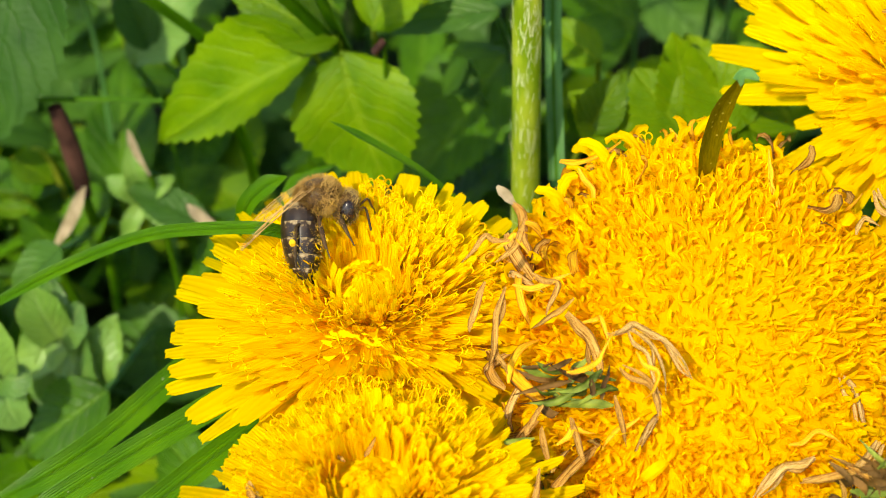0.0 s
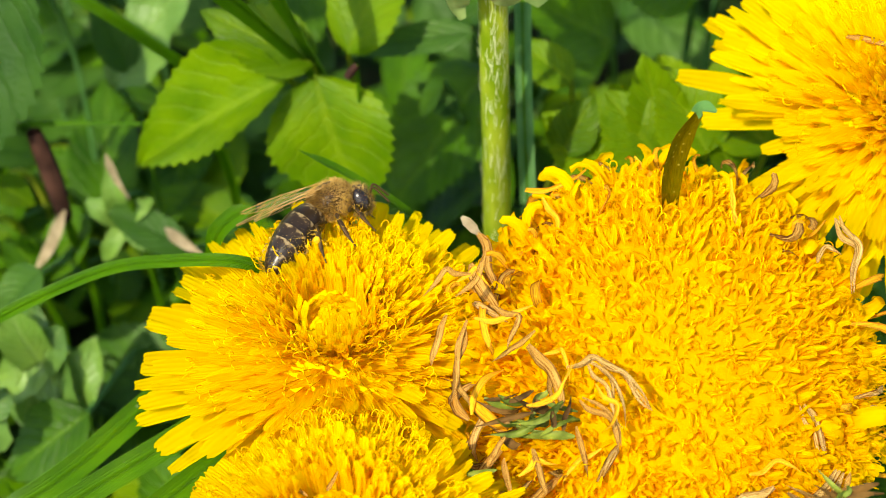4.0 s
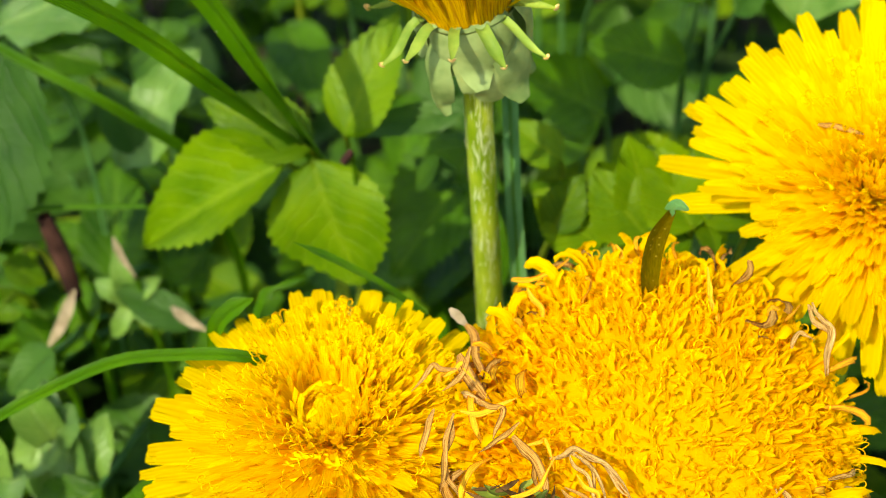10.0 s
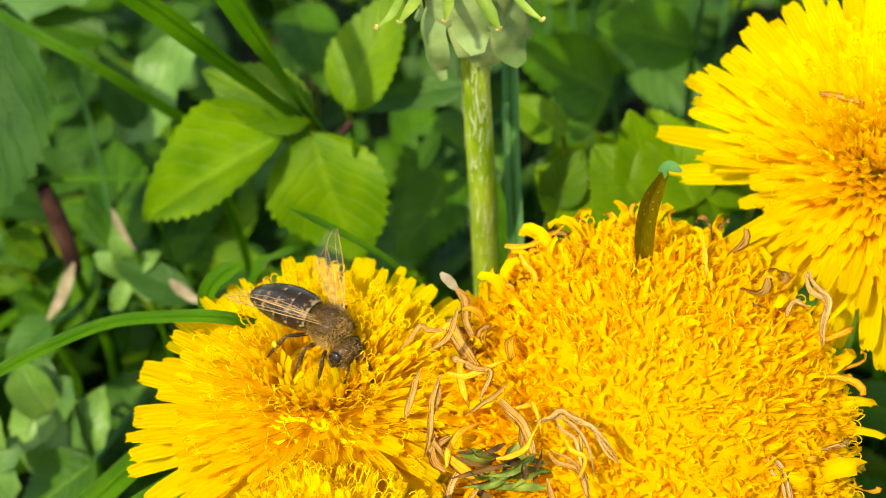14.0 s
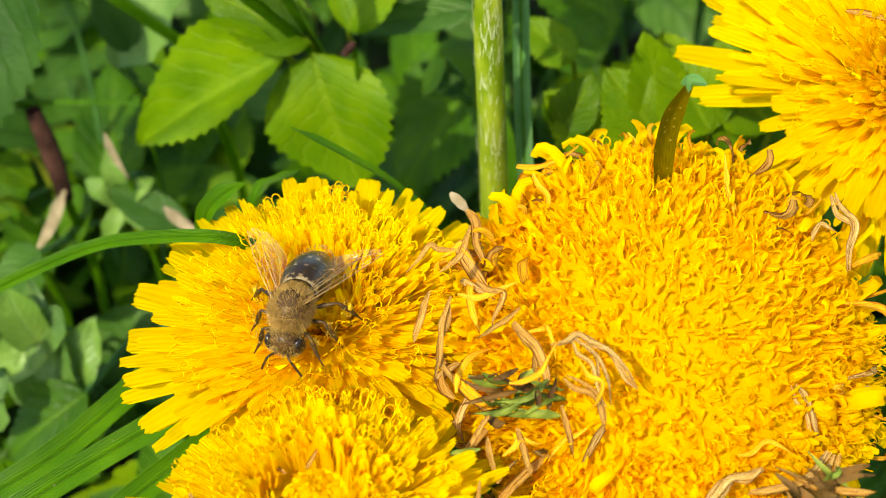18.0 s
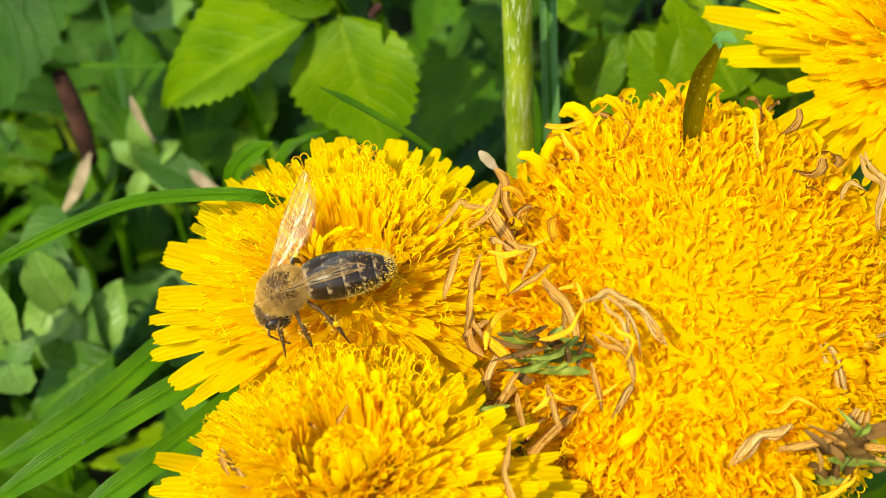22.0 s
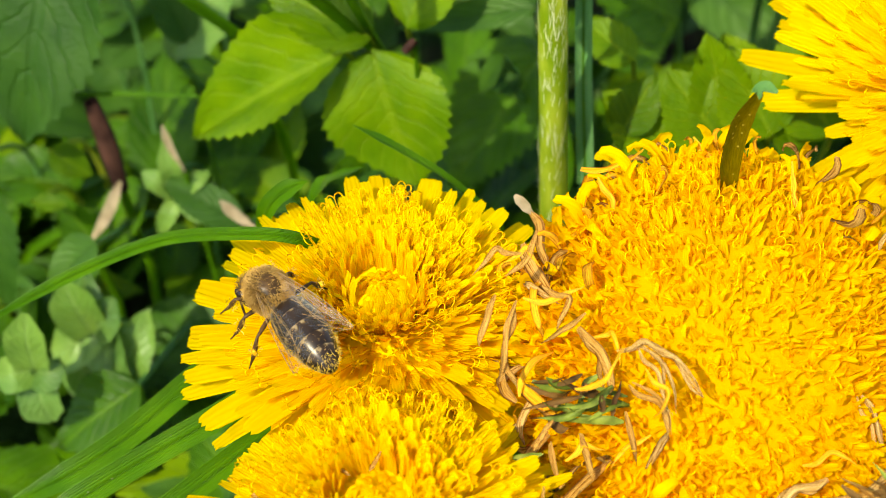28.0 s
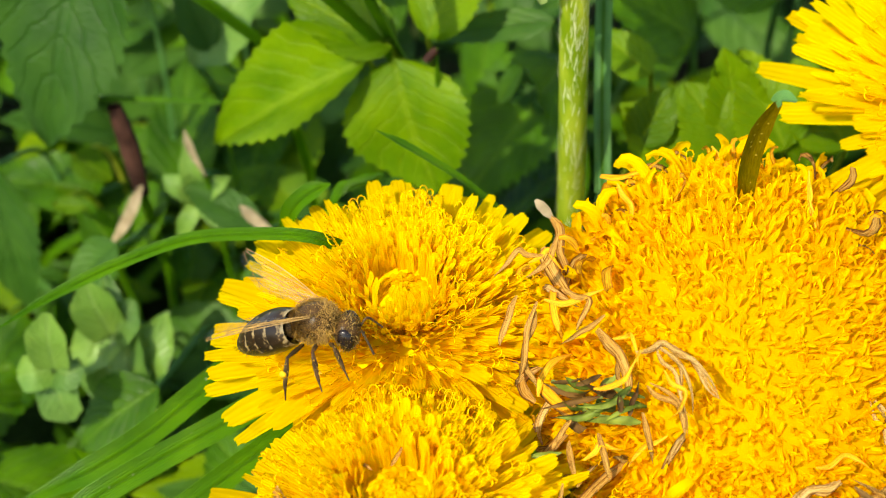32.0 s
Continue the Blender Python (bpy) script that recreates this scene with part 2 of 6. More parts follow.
WILTED = wilted_material("petal_wilted", (0.40, 0.19, 0.02), (0.66, 0.42, 0.12), (0.10, 0.03, 0.004))
WILTING = wilted_material("petal_wilting", (0.86, 0.46, 0.01), (0.85, 0.45, 0.03), (0.40, 0.14, 0.01))
BACKSIDE = wilted_material("petal_back", (0.95, 0.58, 0.003), (0.96, 0.66, 0.003), (0.55, 0.26, 0.006))
STALE = wilted_material("petal_stale", (0.46, 0.25, 0.03), (0.74, 0.54, 0.24), (0.11, 0.035, 0.004))
BRACT = plain_material("bract_green", (0.12, 0.19, 0.05), (0.28, 0.36, 0.13), 420.0, 0.55, 0.25)
BRACT_UP = plain_material("bract_bright", (0.12, 0.22, 0.025), (0.27, 0.37, 0.06), 420.0, 0.5, 0.25)
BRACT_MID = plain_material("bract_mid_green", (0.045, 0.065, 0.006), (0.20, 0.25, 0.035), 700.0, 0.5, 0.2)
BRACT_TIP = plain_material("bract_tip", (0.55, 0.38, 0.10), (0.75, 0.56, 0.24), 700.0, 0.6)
# withered brown, made darker still for the shade in the gaps
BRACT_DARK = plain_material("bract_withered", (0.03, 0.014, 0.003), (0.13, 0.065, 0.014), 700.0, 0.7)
STALK = plain_material("flower_stalk", (0.13, 0.21, 0.006), (0.37, 0.44, 0.04), 480.0, 0.4, 0.2, (1, 1, 0.3))
DOWN = plain_material("stalk_down", (0.42, 0.47, 0.22), (0.6, 0.64, 0.4), 500.0, 0.7, 0.2)
LEAF = {
    "serrate": leaf_material("leaf_yellow_green", (0.056, 0.138, 0.002), (0.138, 0.240, 0.003), (0.20, 0.30, 0.012), 0.45, 0.4, 8, 0.12, 0.3),
    "grey": leaf_material("leaf_grey_green", (0.019, 0.070, 0.005), (0.049, 0.123, 0.012), (0.019, 0.065, 0.005), 0.5, 0.25, 7, 0.2),
    "pale": leaf_material("leaf_pale_green", (0.062, 0.155, 0.022), (0.150, 0.275, 0.056), (0.20, 0.32, 0.08), 0.42, 0.32, 6, 0.4, 0.4),
    "green": leaf_material("leaf_green", (0.019, 0.070, 0.001), (0.060, 0.160, 0.002), (0.09, 0.19, 0.01), 0.42, 0.35, 8, 0.18),
}
GRASS = grass_material("grass_green", (0.031, 0.12, 0.001), (0.078, 0.20, 0.002))
GRASS_PALE = grass_material("grass_blue_green", (0.05, 0.16, 0.035), (0.12, 0.28, 0.075))
SPATHE = dotted_material("brown_green_leaf", (0.12, 0.092, 0.001), (0.17, 0.13, 0.002), (0.46, 0.37, 0.06))


def soil_material():
    """Dark crumbly soil with moss and leaf litter between the plants."""
    m, t, bsdf, out = material("soil")
    coord = t.nodes.new("ShaderNodeTexCoord")
    n = node(t, "ShaderNodeTexNoise", Scale=160.0, Detail=6.0)
    moss = node(t, "ShaderNodeTexNoise", Scale=38.0, Detail=5.0)
    for x in (n, moss):
        t.links.new(coord.outputs["Object"], x.inputs["Vector"])
    c = ramp(t, n.outputs["Fac"], [(0.35, (0.012, 0.009, 0.005)), (0.65, (0.045, 0.034, 0.018))])
    g = ramp(t, n.outputs["Fac"], [(0.35, (0.008, 0.020, 0.003)), (0.65, (0.025, 0.05, 0.008))])
    c = mix(t, ramp(t, moss.outputs["Fac"], [(0.40, (0, 0, 0)), (0.52, (1, 1, 1))]), c, g)
    bsdf.inputs["Roughness"].default_value = 0.95
    bsdf.inputs["Specular IOR Level"].default_value = 0.1
    thin(t, bsdf, out, c, 0.0, n.outputs["Fac"], 0.004)
    return m


SOIL = soil_material()
DRY = plain_material("dry_stalk", (0.20, 0.15, 0.08), (0.46, 0.36, 0.24), 420.0, 0.8, 0.3)
RED_STALK = plain_material("red_stalk", (0.022, 0.008, 0.006), (0.075, 0.03, 0.022), 300.0, 0.8)


# ---- shapes ----
def sheet(name, grid, uv=True):
    """A mesh from rows of points."""
    rows, cols = len(grid), len(grid[0])
    verts = [tuple(p) for row in grid for p in row]
    faces = [(r * cols + c, r * cols + c + 1, (r + 1) * cols + c + 1, (r + 1) * cols + c) for r in range(rows - 1) for c in range(cols - 1)]
    return verts, faces, [(c / (cols - 1), r / (rows - 1)) for r in range(rows) for c in range(cols)]


def mesh(name, pieces):
    """One mesh of many (verts, faces, uvs)."""
    verts, faces, uvs = [], [], []
    for v, f, u in pieces:
        n = len(verts)
        verts += v
        uvs += u
        faces += [tuple(i + n for i in q) for q in f]
    me = bpy.data.meshes.new(name)
    me.from_pydata(verts, [], faces)
    layer = me.uv_layers.new(name="UVMap")
    loops = np.empty(len(me.loops), dtype=np.int32)
    me.loops.foreach_get("vertex_index", loops)
    layer.data.foreach_set("uv", np.array(uvs, dtype=np.float32)[loops].ravel())
    me.polygons.foreach_set("use_smooth", [True] * len(me.polygons))
    me.update()
    return me


def part(name, me, mat, parent, label="", m=None):
    """One mesh object under a thing or a part."""
    ob = new(name, me)
    if not me.materials:
        me.materials.append(mat)
    ob.parent = parent
    if m is not None:
        ob.matrix_basis = m
    if label:
        ob["label"] = label
    return ob


def thing(name, label, category, place=(0, 0, -LIFT), group="", kind=""):
    ob = new(name)
    ob.empty_display_size = 0.01
    ob.location = P(place)
    return tagged(ob, label, category, group, kind)


def moved(piece, m):
    v, f, u = piece
    return [tuple(m @ Vector(p)) for p in v], f, u


def strap(length, width, bend, cup, seed, rows=6, twist=0.0, wave=0.0, point=0.35, curl=0.0, ribs=0):
    """A ray floret: a strap along z that bends towards +x, hollow on the -x side, with a toothed tip and lengthwise grooves."""
    rnd = random.Random(seed)
    grid, x, z = [], 0.0, 0.0
    ph = rnd.random() * 6
    cols = 2 * ribs if ribs else 4
    teeth = [(-0.04 if c in (0, cols) else -0.012 * (c % 2)) * length + rnd.uniform(-0.008, 0.008) * length for c in range(cols + 1)]
    for r in range(rows + 1):
        s = r / rows
        a = bend * s + curl * max(0.0, s - 0.55) ** 2 * 5
        if r:
            x += math.sin(a) * length / rows
            z += math.cos(a) * length / rows
        w = width * (0.30 + 0.70 * min(1.0, s * 1.7) ** 0.7) * (1 - point * max(0.0, s - 0.8) * 2.0)
        tw = twist * s
        row = []
        for c in range(cols + 1):
            u = 2 * c / cols - 1
            tip = teeth[c] if r == rows else 0.0
            off = cup * width * (u * u - 0.4) + wave * width * math.sin(7 * s + ph + u)
            if ribs:
                off += 0.055 * width * (1 if c % 2 else -1)
            yy, xx = u * w / 2 * math.cos(tw) - off * math.sin(tw), -(u * w / 2 * math.sin(tw) + off * math.cos(tw))
            row.append((x + xx * math.cos(a) + tip * math.sin(a), yy, z - xx * math.sin(a) + tip * math.cos(a)))
        grid.append(row)
    return sheet("strap", grid)


def tube(points, radii, sides=6):
    """A round stalk through points."""
    pts = [Vector(p) for p in points]
    grid = []
    for i, p in enumerate(pts):
        d = (pts[min(i + 1, len(pts) - 1)] - pts[max(i - 1, 0)]).normalized()
        a = d.cross(Vector((0.31, 0.9, 0.21))).normalized()
        b = d.cross(a)
        grid.append([p + (a * math.cos(k * math.tau / sides) + b * math.sin(k * math.tau / sides)) * radii[i] for k in range(sides + 1)])
    return sheet("tube", grid)


def glide(points, steps):
    """Points on a smooth line through the given ones."""
    pts = [Vector(p) for p in points]
    ext = [pts[0] * 2 - pts[1], *pts, pts[-1] * 2 - pts[-2]]
    found = []
    for i in range(len(pts) - 1):
        a, b, c, d = ext[i:i + 4]
        for k in range(steps):
            t = k / steps
            found.append(0.5 * (2 * b + (c - a) * t + (2 * a - 5 * b + 4 * c - d) * t * t + (3 * b - a - 3 * c + d) * t ** 3))
    found.append(pts[-1])
    return found


def ribbon(points, width, facing, cup=0.25, ends=(0.5, 0.15), steps=5, twist=0.0):
    """A narrow blade through points, facing a way, hollow along its middle."""
    pts = glide(points, steps)
    n = len(pts) - 1
    grid = []
    for i, p in enumerate(pts):
        s = i / n
        d = (pts[min(i + 1, n)] - pts[max(i - 1, 0)]).normalized()
        up = Vector(facing)
        up = (up - d * up.dot(d)).normalized()
        side = d.cross(up)
        if twist:
            q = Matrix.Rotation(twist * s, 3, d)
            up, side = q @ up, q @ side
        w = width * min(1.0, ends[0] + s * (1 - ends[0]) * 4) * min(1.0, ends[1] + (1 - s) * (1 - ends[1]) * 3)
        grid.append([p + side * u * w / 2 + up * cup * w * (u * u - 0.5) for u in (-1, -0.55, 0, 0.55, 1)])
    return sheet("ribbon", grid)


def blade(length, width, kind, seed, fold=0.25, droop=0.25):
    """A leaf along y, face up, with a toothed edge; the base at the origin."""
    rnd = random.Random(seed)
    rows, cols = 26, 8
    tooth = {"serrate": 0.04, "grey": 0.045, "green": 0.05, "pale": 0.0}[kind]
    bulge = rnd.uniform(0.85, 1.15)
    grid = []
    p1, p2 = rnd.random() * 6, rnd.random() * 6
    for r in range(rows + 1):
        s = r / rows
        w = width / 2 * (max(0.0, math.sin(math.pi * s ** (0.72 * bulge))) ** 0.8 + 0.012)
        row = []
        for c in range(cols + 1):
            u = c / cols * 2 - 1
            edge = abs(u) ** 6
            tt = tooth * width * (0.5 if r % 2 else -0.5) * edge * math.sin(math.pi * s) ** 0.5
            x = u * w + (tt if u > 0 else -tt) * (abs(u) > 0.9)
            y = length * s + (tooth * width * 0.6 * (r % 2) if abs(u) > 0.9 else 0) * math.sin(math.pi * s)
            z = fold * abs(u) * w - droop * length * s * s + 0.03 * width * math.sin(5 * s + p1 + 2 * u) + 0.035 * width * math.sin(9 * s * bulge - abs(u) * 4 + p2) * abs(u)
            if kind == "pale":
                z += 0.10 * width * noise.noise(Vector((x / width * 2.2 + seed, y / width * 2.2, 0)))
                x += 0.16 * width * noise.noise(Vector((seed, y / width * 2.6, u > 0))) * abs(u)
            row.append((x, y, z))
        grid.append(row)
    return sheet("blade", grid)


def aim(base, tip, up, droop=0.0):
    """A pose at base with y towards tip and z near up."""
    y = (Vector(tip) - Vector(base)).normalized()
    z = (Vector(up) - y * Vector(up).dot(y)).normalized()
    x = y.cross(z)
    return Matrix.Translation(base) @ Matrix((x, y, z)).transposed().to_4x4()


# ---- ground ----
def ground():
    pieces = []
    rings = [0, 0.02, 0.04, 0.06, 0.08, 0.1, 0.13, 0.16, 0.2, 0.25, 0.32, 0.42, 0.6, 1, 2, 5, 20, 80, 400]
    grid = []
    for r in rings:
        row = []
        for k in range(49):
            a = k / 48 * math.tau
            x, y = r * math.cos(a), r * math.sin(a) + 0.05
            h = 0.006 * noise.noise(Vector((x * 30, y * 30, 0))) + 0.003 * noise.noise(Vector((x * 90, y * 90, 3))) if 0 < r < 1 else 0
            row.append((x, y, h - 0.004))
        grid.append(row)
    pieces.append(sheet("ground", grid))
    ob = new("ground", mesh("ground", pieces))
    ob.data.materials.append(SOIL)
    tagged(ob, "dark brown soil under dense meadow plants", "ground", kind="structure")


ground()
# ---- dandelions ----
PETALS = [mesh("petal", [strap(1.0, w, b, c, i, 8, tw, 0.03, pt, cu, 4)]) for i, (w, b, c, tw, pt, cu) in enumerate([
    (0.100, 0.15, 0.06, 0.0, 0.5, 0.0), (0.108, 0.05, 0.08, 0.12, 0.6, 0.12), (0.085, 0.24, 0.1, -0.12, 0.7, 0.0),
    (0.105, -0.08, 0.05, 0.08, 0.45, 0.15), (0.078, 0.12, 0.12, 0.2, 0.8, -0.1), (0.112, 0.2, 0.04, -0.08, 0.5, 0.15)])]
CURLED = [mesh("curled_petal", [strap(1.0, w, b, c, 20 + i, 7, tw, wv, pt, cu)]) for i, (w, b, c, tw, wv, pt, cu) in enumerate([
    (0.15, 0.5, 0.25, 0.9, 0.1, 0.5, 1.5), (0.18, -0.4, 0.3, -1.0, 0.14, 0.5, -1.6), (0.14, 0.9, 0.35, 1.6, 0.1, 0.7, 1.0),
    (0.2, 0.2, 0.3, 0.5, 0.18, 0.4, 2.2), (0.16, -0.8, 0.2, -1.4, 0.12, 0.6, -1.0), (0.13, 0.3, 0.4, 2.0, 0.1, 0.7, 0.6),
    (0.19, 1.2, 0.25, -0.6, 0.15, 0.4, 1.8), (0.14, -0.2, 0.35, 0.8, 0.1, 0.5, -2.4)])]


BACKS = [me.copy() for me in PETALS]
for me in BACKS:
    me.materials.append(BACKSIDE)


def frame_to(normal, origin):
    z = Vector(normal).normalized()
    x = Vector((1, 0, 0)) - z * z.x
    x.normalize()
    return Matrix.Translation(origin) @ Matrix((x, z.cross(x), z)).transposed().to_4x4()


def stigma(rnd, m, low, high):
    """A style that ends in two curled arms."""
    root = [m @ Vector((0, 0, z)) for z in (low, (low + high) / 2, high)]
    found = [tube(root, [0.005 * CM] * 3, 3)]
    for sgn in (-1, 1):
        r, turn = rnd.uniform(0.03, 0.06) * CM, rnd.uniform(3.2, 5.6)
        pts = []
        for k in range(9):
            a = turn * k / 8
            q = r * (1 - 0.4 * k / 8)
            pts.append(m @ Vector((sgn * (r - q * math.cos(a)), 0.12 * r * k * sgn, high + q * math.sin(a) * 1.3)))
        found.append(tube(pts, [0.0062 * CM] * 9, 3))
    return found


def flower_stalk(plant, top, foot, radius, down=False):
    base = plant.location
    t, f = P(top) - base, P(foot) - base
    mid = t.lerp(f, 0.5) + Vector((0.0012, 0.001, 0))
    pts = glide([t, mid, f], 8)
    s = part("stalk", mesh("stalk", [tube(pts, [radius * CM * (0.94 + 0.1 * k / 16) for k in range(17)], 14)]), STALK, plant)
    if down:
        rnd = random.Random(5)
        pieces = []
        for k in range(900):
            v = rnd.random()
            p = pts[0].lerp(pts[8], v)
            spot = noise.noise(Vector((k % 6 * 3.1, v * 9, 0)))
            a = rnd.choice((3.4, 4.2, 4.7, 5.1, 5.6, 6.1)) + 0.25 * math.sin(v * 23 + k % 6) + rnd.gauss(0, 0.09)
            if spot < -0.05:
                continue
            n = Vector((math.cos(a), math.sin(a), 0))
            h = rnd.uniform(0.05, 0.2) * CM
            q = p + n * radius * CM * 0.99
            side = Vector((-n.y, n.x, rnd.uniform(-1, 1))) * rnd.uniform(0.0015, 0.0045) * CM
            q2 = q + n * rnd.uniform(0.005, 0.03) * CM + Vector((-n.y, n.x, 0)) * rnd.uniform(-0.03, 0.03) * CM
            pieces.append(([tuple(q - side), tuple(q + side), tuple(q2 + side * 0.6 + Vector((0, 0, h))), tuple(q2 - side * 0.6 + Vector((0, 0, h)))], [(0, 1, 2, 3)], [(0, 0), (1, 0), (1, 1), (0, 1)]))
        tagged(part("down", mesh("down", pieces), DOWN, s, "white woolly down"), kind="stuff")
    return s


def dandelion(label, centre, normal, foot, seed, outer=285, inner=420, spread=(18, 74), lengths=(1.1, 1.95), width=1.0, rec=0.42, curls=110, jitter=2.8, front=None, short=(), cap=0.0, bud=0.8, stem=0.17, down=False, lift=None, mound=0.97, apron=0, notch=None, fill=560, group="open dandelion flowers"):
    rnd = random.Random(seed)
    plant = thing("dandelion", label, "flower", (foot[0], foot[1], -LIFT), group)
    m = frame_to(normal, P(centre) - plant.location)
    flower_stalk(plant, Vector(centre) - Vector(normal).normalized() * 0.5, (foot[0], foot[1], -LIFT), stem, down)
    # the green cup below the florets
    cup = [[m @ (Vector((math.cos(k / 20 * math.tau) * r, math.sin(k / 20 * math.tau) * r, z)) * CM) for k in range(21)]
           for r, z in ((0.16, -0.62), (0.3, -0.5), (0.44, -0.25), (rec + 0.08, 0.0), (rec, 0.12), (0.2, 0.2), (0.01, 0.22))]
    part("receptacle", mesh("receptacle", [sheet("cup", cup[:4])]), BRACT, plant)
    if front:
        profile = [(rec * 0.7, 0.05), (rec * 0.75, 0.16), (rec * 0.75, 0.3), (rec * 0.7, 0.42), (0.2, 0.5), (0.01, 0.5)]
    else:
        w = lengths[0]
        h = 1.0 if cap else 0.8
        profile = [(rec * 0.8, 0.05), (w * 1.1, 0.22), (w * 1.12, 0.32), (w * 0.96, 0.57 * h), (w * 0.74, 0.72 * h), (w * 0.45, 0.79 * h), (0.2, 0.78 * h), (0.01, 0.78 * h)]

    def near(a, r):
        """The radius where the florets are shorter on one side."""
        for way, less in short:
            r *= 1 - less * max(0.0, math.cos(a - radians(way)))
        return r

    disc = [[m @ (Vector((math.cos(k / 24 * math.tau) * near(k / 24 * math.tau, r), math.sin(k / 24 * math.tau) * near(k / 24 * math.tau, r), z)) * CM) for k in range(25)] for r, z in profile]
    part("disc", mesh("disc", [sheet("disc", disc)]), HEART, plant, "orange-yellow flower base")
    for i in range(outer):
        q = (i + 0.5) / outer
        phi = i * 2.39996 + rnd.uniform(-0.1, 0.1)
        th = spread[0] + (spread[1] - spread[0]) * q ** 0.85 + rnd.gauss(0, jitter)
        ln = (lengths[0] + (lengths[1] - lengths[0]) * q ** 1.3) * rnd.uniform(0.92, 1.06)
        mat, me = YELLOW, PETALS[rnd.randrange(len(PETALS))]
        if front and abs((math.degrees(phi) - front[0] + 180) % 360 - 180) < front[1] and q > 0.35:
            th, ln = rnd.uniform(*front[2]), rnd.uniform(*front[3])
        th = min(th, spread[1] + 5)
        if lift:
            th -= lift[1] * max(0.0, math.cos(phi - radians(lift[0])))
        for way, less in short:
            ln *= 1 - less * q * max(0.0, math.cos(phi - radians(way)))
        if notch and abs((math.degrees(phi) - notch[0] + 180) % 360 - 180) < notch[1]:
            ln *= 1 - notch[2] * q
        o = Matrix.Rotation(phi, 4, "Z") @ Matrix.Translation(Vector((rec * (0.35 + 0.65 * q), 0, 0.15 * (1 - q))) * CM) @ Matrix.Rotation(radians(th), 4, "Y") @ Matrix.Rotation(rnd.gauss(0, 0.1), 4, "Z")
        wd = width * rnd.uniform(0.75, 1.1) * min(1.2, 1.9 / ln) * (0.66 + 0.62 * q)
        if front and th < front[2][1] + 1 and q > 0.35:
            wd *= 0.62
        part("petal", me, mat, plant, "", m @ o @ Matrix.Diagonal((ln * CM, ln * CM * wd, ln * CM, 1)))
    for i in range(apron):
        # the lowest row of broad petals
        phi = (i + rnd.uniform(-0.3, 0.3)) / apron * math.tau
        th, ln = rnd.uniform(79, 89), lengths[1] * rnd.uniform(0.86, 1.04)
        for way, less in short:
            ln *= 1 - less * max(0.0, math.cos(phi - radians(way)))
        if notch and abs((math.degrees(phi) - notch[0] + 180) % 360 - 180) < notch[1]:
            ln *= 1 - notch[2]
        o = Matrix.Rotation(phi, 4, "Z") @ Matrix.Translation(Vector((rec, 0, -0.04)) * CM) @ Matrix.Rotation(radians(th), 4, "Y") @ Matrix.Rotation(rnd.gauss(0, 0.15), 4, "Z")
        part("petal", PETALS[rnd.choice((0, 1, 3, 5))], YELLOW, plant, "", m @ o @ Matrix.Diagonal((ln * CM, ln * CM * rnd.uniform(0.95, 1.2), ln * CM, 1)))
    pieces, styles = [], []
    for i in range(inner):
        q = (i + 0.5) / inner
        phi = i * 2.39996 + 1.0
        th = spread[0] * 1.7 * q + rnd.gauss(0, 5)
        ln = (bud + (lengths[0] * 0.98 - bud) * q ** 0.9) * rnd.uniform(0.88, 1.1)
        if cap and rec * 0.75 * math.sqrt(q) + ln * math.sin(radians(th)) < cap * 1.1:
            continue
        o = m @ Matrix.Rotation(phi, 4, "Z") @ Matrix.Translation(Vector((rec * 0.75 * math.sqrt(q), 0, 0.2)) * CM) @ Matrix.Rotation(radians(th), 4, "Y")
        pieces.append(moved(strap(ln * CM, rnd.uniform(0.06, 0.12) * CM, rnd.uniform(-0.1, 0.3), 0.2, i, 5, rnd.uniform(-0.5, 0.5), 0.05, 0.4, rnd.uniform(-0.5, 0.5)), o))
    for i in range(0 if front else fill):
        # narrow florets between the petals, row behind row
        q = (i + 0.5) / fill
        phi = i * 2.39996 + 0.4
        th = spread[0] + (spread[1] - spread[0]) * 0.86 * q + rnd.gauss(0, jitter * 0.35)
        ln = (lengths[0] * 0.97 + (lengths[1] - lengths[0]) * 0.62 * q) * rnd.uniform(0.93, 1.01)
        if lift:
            th -= lift[1] * max(0.0, math.cos(phi - radians(lift[0])))
        for way, less in short:
            ln *= 1 - less * q * max(0.0, math.cos(phi - radians(way)))
        if notch and abs((math.degrees(phi) - notch[0] + 180) % 360 - 180) < notch[1]:
            ln *= 1 - notch[2] * q
        o = m @ Matrix.Rotation(phi, 4, "Z") @ Matrix.Translation(Vector((rec * (0.35 + 0.6 * q), 0, 0.15 * (1 - q))) * CM) @ Matrix.Rotation(radians(th), 4, "Y") @ Matrix.Rotation(rnd.gauss(0, 0.12), 4, "Z")
        pieces.append(moved(strap(ln * CM, rnd.uniform(0.07, 0.12) * CM, rnd.uniform(-0.05, 0.3), 0.08, 900 + i, 6, rnd.uniform(-0.15, 0.15), 0.02, 0.5, rnd.uniform(-0.2, 0.3)), o))
    for i in range(curls):
        q = rnd.uniform(0.35 if cap else 0.12, 1.0)
        phi = rnd.random() * math.tau
        th = (spread[0] + (spread[1] - spread[0]) * 0.8) * q + rnd.gauss(0, 5)
        if lift:
            th -= 0.7 * lift[1] * q * max(0.0, math.cos(phi - radians(lift[0])))
        ln = bud + (lengths[0] + (lengths[1] - lengths[0]) * 0.35 - bud) * q + rnd.uniform(0.0, 0.1)
        for way, less in short:
            ln *= 1 - less * 0.45 * q * max(0.0, math.cos(phi - radians(way)))
